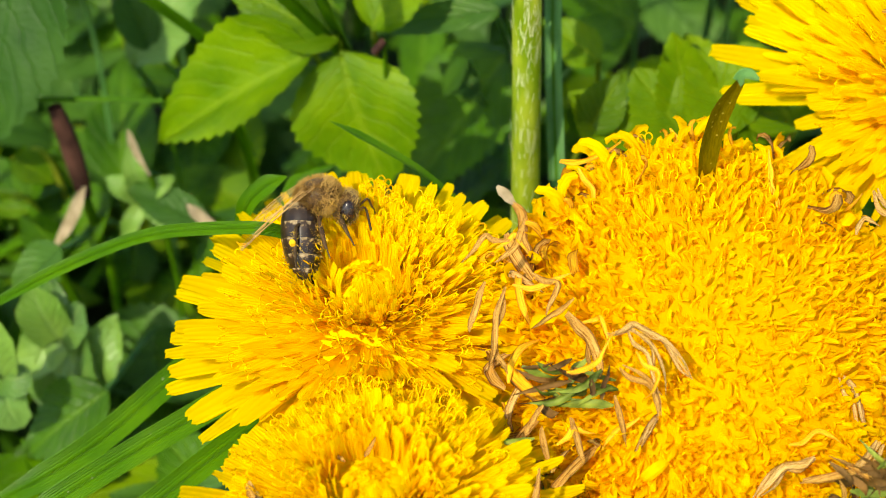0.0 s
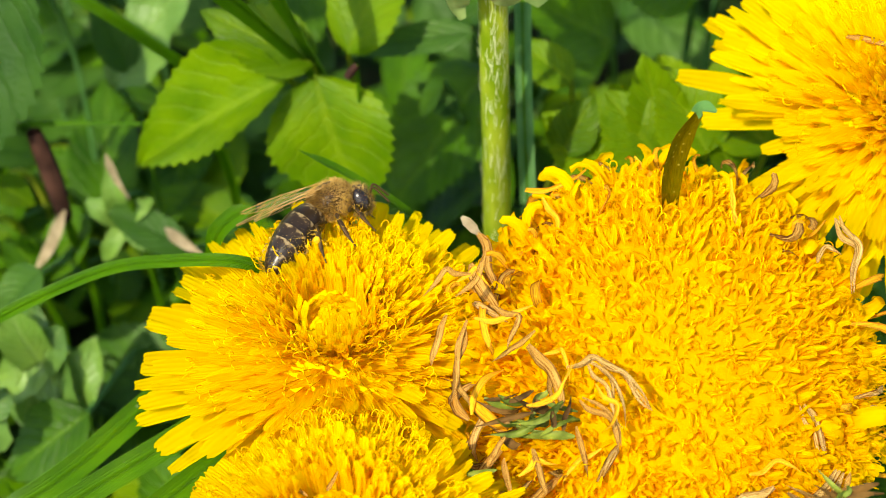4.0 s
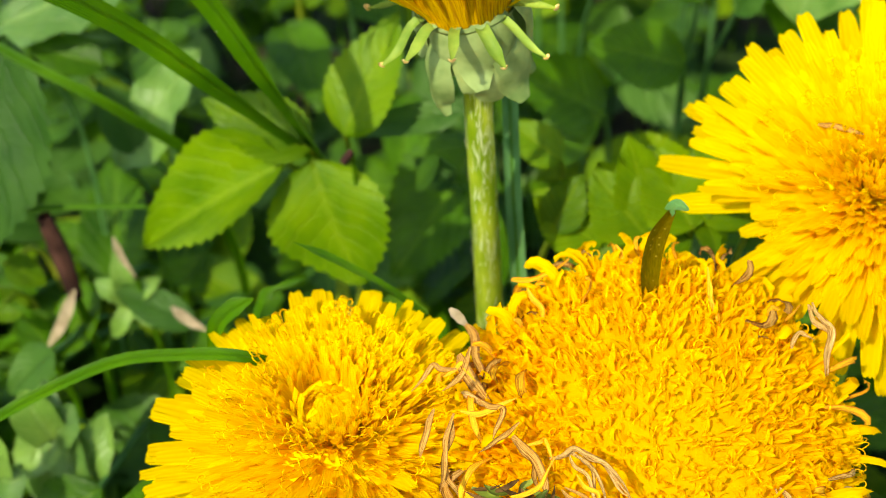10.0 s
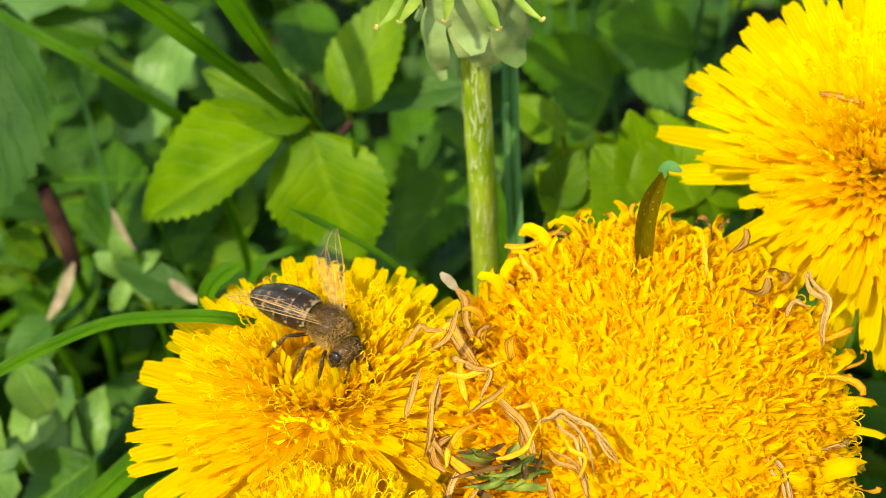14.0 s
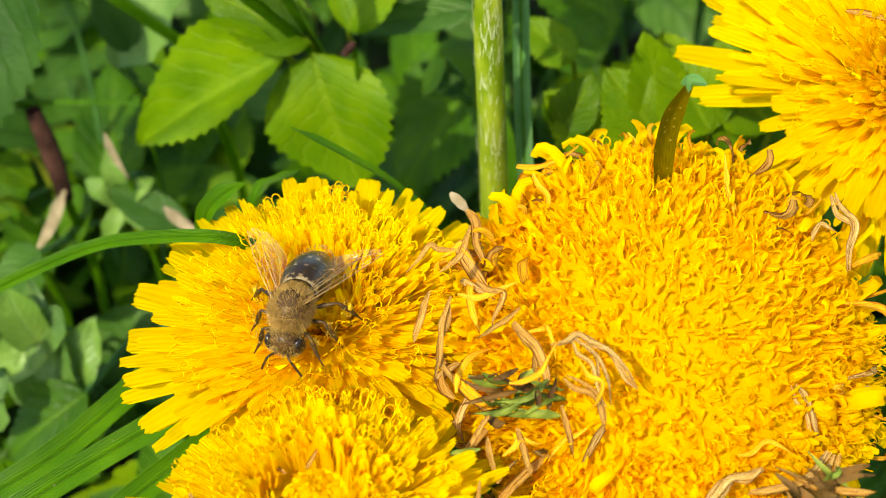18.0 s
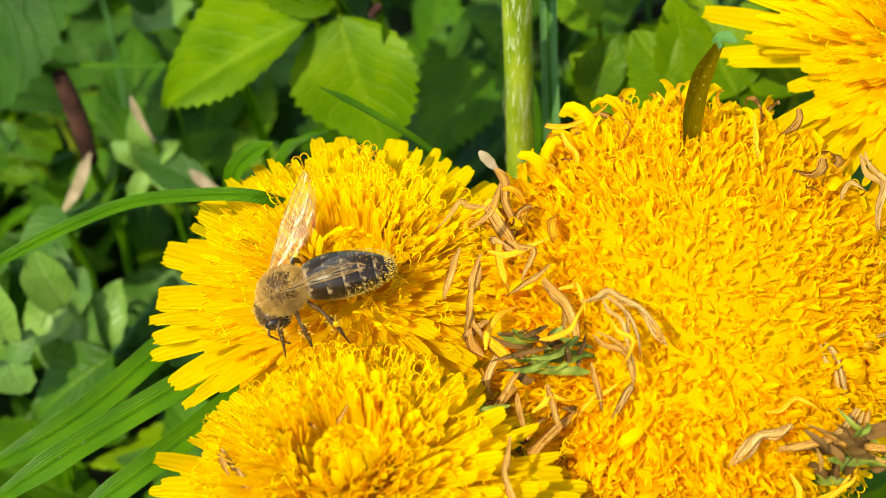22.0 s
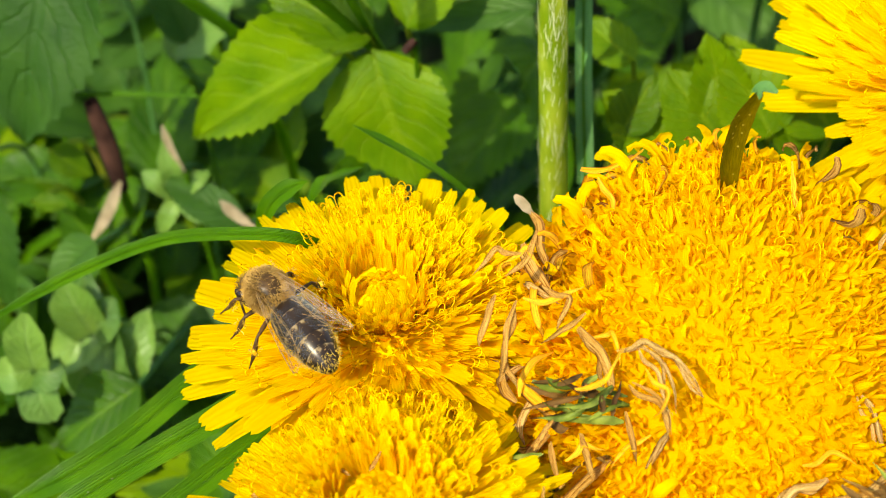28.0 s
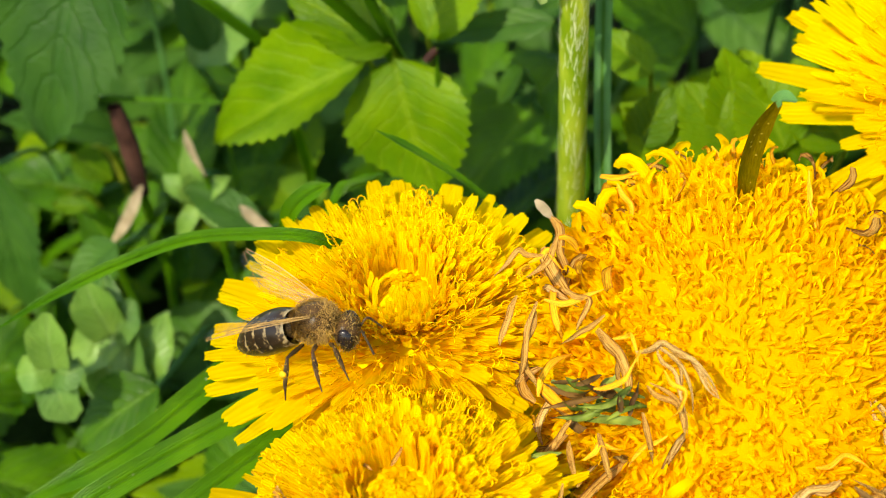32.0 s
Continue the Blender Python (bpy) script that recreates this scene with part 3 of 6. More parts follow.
        o = m @ Matrix.Rotation(phi, 4, "Z") @ Matrix.Translation(Vector((rec * 0.7 * q, 0, 0.15)) * CM) @ Matrix.Rotation(radians(th), 4, "Y") @ Matrix.Rotation(rnd.random() * 6, 4, "Z")
        styles += stigma(rnd, o, ln * 0.55 * CM, ln * CM)
    if cap:
        # the unopened middle: a low mound of closed florets
        mid, grid = bud * 0.72, []
        for r in range(9):
            e = r / 8 * math.pi / 2
            row = []
            for k in range(73):
                a = k / 72 * math.tau
                w = cap * math.cos(e) * (1 + 0.035 * math.sin(18 * a + 5 * e) + 0.03 * noise.noise(Vector((math.cos(a) * 3, math.sin(a) * 3, e * 3)))) + 0.002
                row.append(m @ (Vector((w * math.cos(a), w * math.sin(a), mid + 0.2 * math.sin(e) + 0.012 * math.sin(18 * a + 5 * e) * math.cos(e))) * CM))
            grid.append(row)
        part("flower_bud", mesh("flower_bud", [sheet("bud", grid)]), BUD, plant, "unopened yellow middle")
        for i in range(230):
            q = math.sqrt((i + 0.5) / 230)
            phi = i * 2.39996
            e = math.acos(min(1.0, q * 0.98))
            root = Vector((cap * 1.04 * q, 0, mid + 0.19 * math.sin(e) - 0.07))
            o = m @ Matrix.Rotation(phi, 4, "Z") @ Matrix.Translation(root * CM) @ Matrix.Rotation(radians(rnd.gauss(-30 * q, 10)), 4, "Y") @ Matrix.Rotation(math.pi + rnd.gauss(0, 0.3), 4, "Z")
            pieces.append(moved(strap(rnd.uniform(0.15, 0.24) * CM, rnd.uniform(0.04, 0.065) * CM, rnd.uniform(0.3, 1.0), 0.1, 3000 + i, 4, rnd.uniform(-0.4, 0.4), 0.0, 0.8, rnd.uniform(0.0, 0.8)), o))
    tagged(part("inner_floret", mesh("inner_floret", pieces), FLORET, plant, "orange-yellow inner florets"), kind="stuff")
    tagged(part("stigma", mesh("stigma", styles), STYLE, plant, "curled thread-like stigmas"), kind="stuff")
    return plant, m


def bracts(plant, m, reflexed, scales, seed):
    """Green bracts: a spreading upper row and drooping scales below it."""
    rnd = random.Random(seed)
    for k in range(reflexed):
        phi = (k + rnd.uniform(-0.3, 0.3)) / reflexed * math.tau
        o = m @ Matrix.Rotation(phi, 4, "Z")
        a = rnd.uniform(-0.26, 0.16)
        pts = [o @ (Vector(p) * CM) for p in ((0.42, 0, -0.02), (0.64, 0, 0.03 + a * 0.4), (0.86, 0.03, -0.05 + a), (1.08, 0.05, -0.08 + a * 1.2))]
        bm = mesh("bract", [ribbon(pts, rnd.uniform(0.10, 0.15) * CM, m.to_3x3() @ Vector((0, 0, 1)), 0.3, (0.8, 0.25), 4)])
        b = part("bract", bm, BRACT_UP, plant)
        tip = [pts[-1] + (pts[-2] - pts[-1]) * 0.12, pts[-1], pts[-1] + (m.to_3x3() @ Vector((0, 0, 0.05))) * CM + (pts[-1] - pts[-2]) * 0.15]
        part("bract_tip", mesh("bract_tip", [ribbon(tip, 0.09 * CM, m.to_3x3() @ Vector((0, 0, 1)), 0.4, (0.8, 0.5), 3)]), BRACT_TIP, b, "dry tan tip")
    for k in range(scales):
        # broad limp scales in two rows that hug the cup and curl at the tip
        phi = (k + rnd.uniform(-0.25, 0.25)) / scales * math.tau * 2
        low = -0.56 if k < scales / 2 else -0.16
        o = m @ Matrix.Rotation(phi, 4, "Z")
        f = rnd.uniform(0.88, 1.15)
        tip = rnd.uniform(-0.1, 0.16)
        pts = [o @ (Vector(p) * CM) for p in ((0.40, 0, low + 0.34), (0.53 * f, 0, low + 0.12), (0.57 * f, 0.03, low - 0.14), (0.54 * f, 0.07 * rnd.uniform(-1, 1), low - 0.40 * f), (0.56 * f + tip, 0.12 * rnd.uniform(-1, 1), low - 0.56 * f))]
        part("bract", mesh("bract", [ribbon(pts, rnd.uniform(0.38, 0.54) * CM, o.to_3x3() @ Vector((1, 0, 0.2)), rnd.uniform(-0.4, -0.08), (0.85, 0.3), 4, rnd.uniform(-0.4, 0.4))]), BRACT, plant, "limp grey-green bract")


dandelion("bright yellow open dandelion with curled stigmas", (-0.72, -0.05, -1.06), (-0.06, -0.24, 0.97), (-0.5, 0.4), 11, lengths=(1.0, 1.9), short=((80, 0.17), (175, 0.07)), spread=(12, 80), curls=200, outer=226, apron=34, inner=620, bud=0.95, cap=0.33)
pressed, pressed_m = dandelion("bright yellow open dandelion pressed against its neighbour", (-0.55, -2.6, -1.24), (-0.05, -0.24, 0.97), (-0.3, -1.9), 12, lengths=(1.0, 1.75), short=((90, 0.42), (170, 0.16)), spread=(12, 78), curls=200, outer=226, apron=34, inner=620, bud=0.95, cap=0.33)
for pts, w in (
    ([(-0.64, -2.63, -0.28), (-0.60, -2.58, -0.22), (-0.54, -2.50, -0.13)], 0.044),
    ([(-0.92, -2.66, -0.22), (-0.85, -2.68, -0.25), (-0.80, -2.70, -0.28)], 0.039),
    ([(0.19, -2.86, -0.37), (0.23, -2.84, -0.35), (0.26, -2.87, -0.38)], 0.044),
    ([(-1.65, -2.94, -0.37), (-1.59, -3.00, -0.45), (-1.55, -3.06, -0.53)], 0.063),
):
    part("wilted_petal", mesh("wilted_petal", [ribbon([P(p) - pressed.location for p in pts], w * CM, (0, -0.7, 0.7), 0.4, (0.4, 0.2), 4, 0.8)]), WILTED, pressed, "small brown fleck of a petal")

leaning, leaning_m = dandelion("bright yellow dandelion leaning behind the fading one", (5.36, 2.35, 0.50), (-0.12, -0.52, 0.84), (4.9, 3.2), 13, outer=265, apron=34, notch=(196, 13, 0.42), spread=(15, 82), lengths=(0.95, 2.06), jitter=5, bud=0.92)
part("wilted_petal", mesh("wilted_petal", [ribbon([P(p) - leaning.location for p in ((4.53, 2.30, 1.52), (4.76, 2.24, 1.52), (4.98, 2.06, 1.55))], 0.07 * CM, (0, -0.7, 0.7), 0.4, (0.5, 0.3), 4, 0.4)]), WILTED, leaning, "thin brown shrivelled petal")
dandelion("bright yellow dandelion among the others", (7.0, 3.3, 0.7), (-0.05, -0.4, 0.9), (6.9, 3.7), 14, outer=200, inner=200, curls=40, spread=(16, 78))
tall, tall_m = dandelion("tall yellow dandelion with pale drooping bracts", (0.70, 2.66, 2.90), (-0.17, -0.16, 0.975), (0.95, 2.95), 15, outer=150, inner=620, curls=40, width=1.45,
                         spread=(17, 48), lengths=(0.95, 1.98), rec=0.5, mound=0.12, jitter=2.5, front=(-78, 50, (6, 24), (0.75, 1.05)), lift=(-112, 15), down=True, bud=0.85)
bracts(tall, tall_m, 14, 16, 3)
for k in range(48):
    # the straight front florets show their brownish backs
    rnd = random.Random(200 + k)
    phi = radians(-76 + (k - 23.5) * 2.4 + rnd.uniform(-2, 2))
    ln = rnd.uniform(0.85, 1.1) + 0.35 * (k % 6 == 0)
    o = tall_m @ Matrix.Rotation(phi, 4, "Z") @ Matrix.Translation(Vector((0.50, 0, -0.06)) * CM) @ Matrix.Rotation(radians(rnd.uniform(3, 16)), 4, "Y") @ Matrix.Rotation(rnd.gauss(0, 0.2), 4, "Z")
    part("petal", BACKS[(0, 2, 4)[k % 3]], BACKSIDE, tall, "orange-brown back of a petal", o @ Matrix.Diagonal((ln * CM, ln * CM * 1.35, ln * CM, 1)))


# ---- the big fading dandelion ----
def fading_dandelion():
    rnd = random.Random(77)
    c = Vector((2.66, -0.62, -0.72))
    plant = thing("dandelion", "large fading dandelion with crumpled petals and brown wilted ends", "flower", (2.6, -0.6, -LIFT), "open dandelion flowers")
    at = plant.location
    n = Vector((0.0, -0.42, 0.91)).normalized()
    m = frame_to(n, P(c) - at)
    flower_stalk(plant, c - n * 0.3, (2.6, -0.6, -LIFT), 0.2)
    rx, ry, rz = 1.79, 2.08, 0.97

    def on(a, q):
        """A point of the dome at the angle a, from the top (q = 0) to the rim (q = 1), and the way out."""
        r = math.sin(q * 1.62)
        p = Vector((rx * r * math.cos(a), ry * r * math.sin(a), rz * math.cos(q * 1.62)))
        o = Vector((p.x / rx ** 2, p.y / ry ** 2, p.z / rz ** 2 + 0.25)).normalized()
        return p, o

    def hollow(p):
        """The torn place at the rim, where dark bracts show."""
        return (p.x - 1.27) ** 2 + (p.y + 1.86) ** 2 < 0.34 ** 2

    grid = [[m @ (on(k / 56 * math.tau, q)[0] * CM) for k in range(57)] for q in (1.25, 1.1, 0.95, 0.8, 0.65, 0.5, 0.35, 0.2, 0.1, 0.005)]
    verts, faces, uvs = sheet("dome", grid)
    back = m.inverted()
    faces = [f for f in faces if not hollow(sum(((back @ Vector(verts[i])) for i in f), Vector()) / 4 / CM)]
    part("receptacle", mesh("receptacle", [(verts, faces, uvs)]), HEART_FADED, plant, "orange mass of florets")
    pieces, styles = [], []
    for i in range(6800):
        q = math.sqrt((i + 0.5) / 6800)
        a = i * 2.39996 + rnd.uniform(-0.2, 0.2)
        p, o = on(a, q * 1.02)
        if hollow(p):
            continue
        out = Vector((math.cos(a), math.sin(a), 0))
        loose = 0.16 + 0.42 * q
        way = (o * (1.0 - 0.4 * q) + out * rnd.uniform(0.1, 1.3) * q + Vector((rnd.gauss(0, loose), rnd.gauss(0, loose), rnd.gauss(0, loose * 0.5)))).normalized()
        x = (out - way * out.dot(way)).normalized()
        fr = Matrix.Translation((p - o * 0.14) * CM) @ Matrix((x, way.cross(x), way)).transposed().to_4x4() @ Matrix.Rotation(rnd.gauss(0, 1.0), 4, "Z")
        ln = rnd.uniform(0.26, 0.46) * (0.75 + 0.45 * q)
        if i % 26 == 0 and i > 300:
            k = ln * 1.15 * CM
            part("petal", CURLED[rnd.randrange(8)], FADED, plant, "", m @ fr @ Matrix.Diagonal((k, k * 0.8, k, 1)))
        else:
            b = rnd.uniform(-0.6, 1.1)
            pieces.append(moved(strap(ln * CM, rnd.uniform(0.03, 0.055 + 0.035 * q) * CM, b, rnd.uniform(0.02, 0.25), i, 5, rnd.uniform(-1.3, 1.3), rnd.uniform(0.0, 0.14), 0.8, rnd.uniform(-2.4, 2.4) * (0.4 + 0.6 * q)), m @ fr))
        if i % 12 == 0:
            styles += stigma(rnd, m @ fr, 0.2 * CM, ln * rnd.uniform(0.75, 1.0) * CM)
    tagged(part("inner_floret", mesh("inner_floret", pieces), FADED_JOINED, plant, "crumpled orange-yellow florets"), kind="stuff")
    tagged(part("stigma", mesh("stigma", styles), STYLE, plant, "curled thread-like stigmas"), kind="stuff")
    # longer rim petals
    for i in range(90):
        a = i / 90 * math.tau + rnd.uniform(-0.08, 0.08)
        p, o = on(a, rnd.uniform(0.85, 1.05))
        ln = rnd.uniform(0.6, 1.0)
        if hollow(p * 0.95):
            continue
        fr = Matrix.Rotation(a, 4, "Z") @ Matrix.Translation(Vector((rx * 0.87, 0, p.z)) * CM) @ Matrix.Rotation(radians(rnd.uniform(15, 100)), 4, "Y") @ Matrix.Rotation(rnd.uniform(-0.8, 0.8), 4, "Z")
        part("petal", CURLED[rnd.randrange(8)], FADED, plant, "", m @ fr @ Matrix.Diagonal((ln * CM, ln * CM, ln * CM, 1)))

    for i in range(90):
        # loose loops along the back rim
        a = radians(rnd.uniform(62, 176) if i % 2 else rnd.uniform(105, 160))
        p, o = on(a, rnd.uniform(0.8, 1.0))
        ln = rnd.uniform(0.45, 0.8)
        x = o.orthogonal().normalized()
        fr = Matrix.Translation((p - o * 0.05) * CM) @ Matrix((x, o.cross(x), o)).transposed().to_4x4() @ Matrix.Rotation(rnd.random() * math.tau, 4, "Z") @ Matrix.Rotation(radians(rnd.uniform(0, 65)), 4, "Y")
        part("petal", CURLED[rnd.randrange(8)], FADED, plant, "", m @ fr @ Matrix.Diagonal((ln * CM, ln * CM, ln * CM, 1)))

    def crumpled(pts):
        """The points with a small kink between each two."""
        found = [pts[0]]
        for p, q in zip(pts, pts[1:]):
            k = (q - p).length * 0.13
            found += [p.lerp(q, rnd.uniform(0.4, 0.6)) + Vector((rnd.uniform(-k, k), rnd.uniform(-k, 0), rnd.uniform(-k, k))), q]
        return found

    def strips(name, mat, rows, label, facing=(0, -0.8, 0.6), cup=0.18):
        for pts, w in rows:
            for k in range(1 if w < 0.07 or name == "bract" else 3 if mat is STALE else 2):
                # wide ones have split lengthwise
                d = Vector((rnd.uniform(-1, 1), rnd.uniform(-0.3, 0.3), rnd.uniform(-1, 1))) * w * (0.6 if k else 0)
                wide = w * (1.0 if w < 0.07 else rnd.uniform(0.5, 0.75))
                part(name, mesh(name, [ribbon(crumpled([P(Vector(p) + d * rnd.uniform(0.4, 1.2)) - at for p in pts]), wide * CM, facing, cup * rnd.uniform(0.2, 1.2), (0.35, 0.15), 6, rnd.uniform(-1.2, 1.2))]), mat, plant, label)

    strips("wilted_petal", WILTED, [
        ([(0.39, -1.23, 0.60), (0.32, -1.38, 0.43), (0.26, -1.53, 0.24)], 0.066),
        ([(0.58, -1.25, 0.56), (0.50, -1.50, 0.27), (0.45, -1.74, -0.02)], 0.096),
        ([(0.51, -1.56, 0.19), (0.56, -1.69, 0.04), (0.62, -1.76, -0.05)], 0.056),
        ([(0.61, -0.98, 0.89), (0.38, -0.96, 0.92), (0.17, -1.13, 0.73)], 0.056),
        ([(0.74, -0.84, 1.05), (0.66, -1.01, 0.85), (0.47, -1.12, 0.73)], 0.061),
        ([(1.21, -1.29, 0.48), (1.00, -1.40, 0.36), (0.81, -1.49, 0.26)], 0.061),
    ], "brown shrivelled petal")
    strips("wilted_petal", WILTED, [
        ([(0.82, -1.16, 0.66), (1.07, -1.22, 0.58), (0.96, -1.40, 0.36)], 0.086),
        ([(1.15, -1.37, 0.38), (1.37, -1.52, 0.19), (1.45, -1.75, -0.09)], 0.132),
        ([(1.62, -1.96, 0.28), (1.89, -2.05, 0.14), (1.98, -2.24, -0.08)], 0.079),
        ([(1.60, -1.84, -0.20), (1.72, -2.14, -0.57)], 0.066),
        ([(1.20, -1.98, -0.36), (1.32, -2.24, -0.68)], 0.101),
        ([(0.93, -1.93, -0.28), (0.79, -2.11, -0.48)], 0.081),
    ], "brown shrivelled petal")
    strips("wilted_petal", WILTED, [
        ([(0.93, -2.06, -0.43), (1.02, -2.28, -0.70)], 0.071),
        ([(0.88, -2.86, -0.13), (0.84, -3.07, -0.39), (0.96, -3.33, -0.71)], 0.081),
    ], "brown shrivelled petal")
    strips("wilted_petal", STALE, [
        ([(1.50, -1.80, 0.48), (1.73, -1.73, 0.55), (2.01, -1.81, 0.43), (2.26, -2.01, 0.17)], 0.089),
        ([(1.68, -1.76, 0.52), (1.89, -1.87, 0.37), (2.00, -2.13, 0.05)], 0.074),
        ([(3.36, -2.40, -0.36), (3.09, -2.47, -0.43), (2.85, -2.65, -0.64)], 0.11),
        ([(4.04, -2.16, -0.42), (3.68, -2.39, -0.68)], 0.115),
        ([(3.74, -1.48, -0.21), (3.90, -1.62, -0.39), (4.00, -1.81, -0.63)], 0.087),
        ([(4.23, 0.23, 0.72), (4.45, 0.06, 0.48), (4.39, -0.24, 0.13)], 0.092),
    ], "pale tan dried petal")
    strips("wilted_petal", STALE, [
        ([(3.98, -0.22, 0.48), (4.06, -0.12, 0.61), (4.22, -0.16, 0.54)], 0.064),
    ], "pale tan dried petal")
    strips("wilted_petal", WILTING, [
        ([(3.19, 0.59, 0.90), (3.22, 0.37, 0.63), (3.29, 0.13, 0.35)], 0.076),
        ([(2.30, 1.26, 0.67), (2.47, 1.12, 0.49), (2.23, 0.91, 0.25)], 0.074),
        ([(1.18, 1.00, 0.42), (1.52, 1.04, 0.44), (1.81, 1.16, 0.58)], 0.074),
        ([(1.33, 0.63, 0.59), (1.48, 0.50, 0.42), (1.51, 0.32, 0.21)], 0.066),
        ([(1.15, -2.10, 0.29), (1.39, -2.03, 0.36), (1.55, -1.83, 0.59)], 0.078),
        ([(1.73, -1.95, 0.44), (1.93, -2.06, 0.29), (1.79, -2.23, 0.10)], 0.049),
    ], "petal turning brown")
    strips("wilted_petal", WILTING, [
        ([(1.08, -2.15, -0.55), (1.23, -2.05, -0.43), (1.44, -2.07, -0.47)], 0.061),
        ([(0.64, -1.24, 0.58), (0.94, -1.22, 0.58), (1.19, -1.14, 0.66)], 0.061),
        ([(1.84, -1.96, -0.36), (1.64, -2.03, -0.44), (1.49, -2.17, -0.59)], 0.051),
        ([(0.48, -1.03, 0.83), (0.65, -0.94, 0.93), (0.79, -1.05, 0.79)], 0.046),
        ([(1.26, -1.43, 0.30), (1.46, -1.39, 0.34), (1.54, -1.58, 0.11)], 0.051),
        ([(3.17, -2.20, -0.42), (3.42, -2.11, -0.32), (3.67, -2.18, -0.42)], 0.060),
    ], "petal turning brown")
    strips("wilted_petal", WILTING, [
        ([(3.59, -2.69, -1.03), (3.84, -2.61, -0.96), (4.02, -2.45, -0.77)], 0.070),
        ([(3.39, -2.54, -0.84), (3.49, -2.69, -1.03), (3.70, -2.78, -1.15)], 0.065),
    ], "petal turning brown")
    strips("wilted_petal", STALE, [
        ([(-1.66, -2.84, -0.43), (-1.50, -2.97, -0.60), (-1.29, -3.14, -0.81)], 0.083),
    ], "pale tan dried petal")
    strips("bract", DRY, [
        ([(0.52, 0.39, 0.51), (0.61, 0.34, 0.44), (0.72, 0.28, 0.36)], 0.15),
    ], "dry greyish tan bract")
    strips("wilted_petal", WILTED, [
        ([(0.68, 0.30, 0.38), (0.80, 0.20, 0.26), (0.86, 0.00, 0.02), (0.98, -0.20, -0.20)], 0.12),
    ], "brown shrivelled petal")
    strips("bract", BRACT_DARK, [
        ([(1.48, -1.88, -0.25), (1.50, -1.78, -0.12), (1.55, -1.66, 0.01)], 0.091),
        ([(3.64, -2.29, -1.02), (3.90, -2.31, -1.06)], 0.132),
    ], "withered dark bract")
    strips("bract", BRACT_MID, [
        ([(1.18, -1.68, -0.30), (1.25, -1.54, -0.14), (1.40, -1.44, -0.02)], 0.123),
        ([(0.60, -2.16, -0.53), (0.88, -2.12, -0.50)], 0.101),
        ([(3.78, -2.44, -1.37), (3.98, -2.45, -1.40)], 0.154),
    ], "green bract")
    pts, w = [(2.62, 0.66, 0.45), (2.58, 0.46, 1.05), (2.60, 0.22, 1.62), (2.68, 0.00, 2.05)], 0.22
    part("bract", mesh("bract", [ribbon([P(p) - at for p in pts], w * CM, (0.2, -0.9, 0.3), 0.25, (0.75, 0.45), 6)]), SPATHE, plant, "brownish green upright bract with pale dots")
    # small browned florets round the rim and at the pressed side
    browned = {mat.name: [me.copy() for me in CURLED] for mat in (WILTED, WILTING, STALE)}
    for meshes in browned.values():
        for me in meshes:
            me.materials.clear()
    for i in range(72):
        a = radians(rnd.choice((rnd.uniform(60, 150), rnd.uniform(150, 250), rnd.uniform(-70, 60))))
        p, o = on(a, rnd.uniform(0.8, 1.05) if i % 3 else rnd.uniform(0.55, 0.9))
        ln = rnd.uniform(0.3, 0.6)
        x = o.orthogonal().normalized()
        fr = Matrix.Translation(p * CM) @ Matrix((x, o.cross(x), o)).transposed().to_4x4() @ Matrix.Rotation(rnd.random() * math.tau, 4, "Z") @ Matrix.Rotation(radians(rnd.uniform(10, 80)), 4, "Y")
        mat = (WILTING, WILTING, STALE, WILTING, WILTED)[i % 5]
        part("wilted_petal", browned[mat.name][rnd.randrange(8)], mat, plant, "small curled brown petal", m @ fr @ Matrix.Translation((0, 0, 0.22 * CM)) @ Matrix.Diagonal((ln * CM, ln * CM, ln * CM, 1)))
    # long shrivelled florets where the two heads press together
    for i in range(22):
        p, o = on(radians(rnd.uniform(148, 232)), rnd.uniform(0.72, 1.08))
        p = p + o * rnd.uniform(0.3, 0.5)
        d = (Vector((rnd.gauss(0, 0.5), rnd.gauss(0, 0.8), rnd.gauss(0, 0.5))) - o * 0.3).normalized() * rnd.uniform(0.2, 0.42)
        s = o * rnd.uniform(0.02, 0.1)
        pts = [m @ (v * CM) for v in (p - d - s, p - d * 0.4 + s * 0.6, p + d * 0.4 + s, p + d - s)]
        part("wilted_petal", mesh("wilted_petal", [ribbon(pts, rnd.uniform(0.07, 0.14) * CM, m.to_3x3() @ o, rnd.uniform(0.05, 0.4), (0.4, 0.2), 4, rnd.uniform(-1.8, 1.8))]), (WILTED, STALE, WILTING, WILTED)[i % 4], plant, "brown shrivelled petal")
    # withered bracts in the rim gap, packed dense and dark to stand for its shade
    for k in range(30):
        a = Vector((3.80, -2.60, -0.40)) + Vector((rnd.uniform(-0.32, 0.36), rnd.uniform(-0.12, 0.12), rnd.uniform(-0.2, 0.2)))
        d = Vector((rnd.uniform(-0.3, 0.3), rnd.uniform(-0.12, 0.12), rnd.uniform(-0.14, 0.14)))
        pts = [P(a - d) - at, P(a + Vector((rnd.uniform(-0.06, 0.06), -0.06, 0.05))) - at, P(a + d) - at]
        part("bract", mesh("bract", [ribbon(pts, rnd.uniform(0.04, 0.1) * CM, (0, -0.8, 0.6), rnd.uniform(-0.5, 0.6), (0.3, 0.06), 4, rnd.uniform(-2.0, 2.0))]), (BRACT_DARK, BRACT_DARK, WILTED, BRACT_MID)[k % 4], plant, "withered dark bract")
    cap = [P(p) - at for p in ((2.66, 0.00, 2.03), (2.72, -0.02, 2.13), (2.83, -0.10, 2.13))]
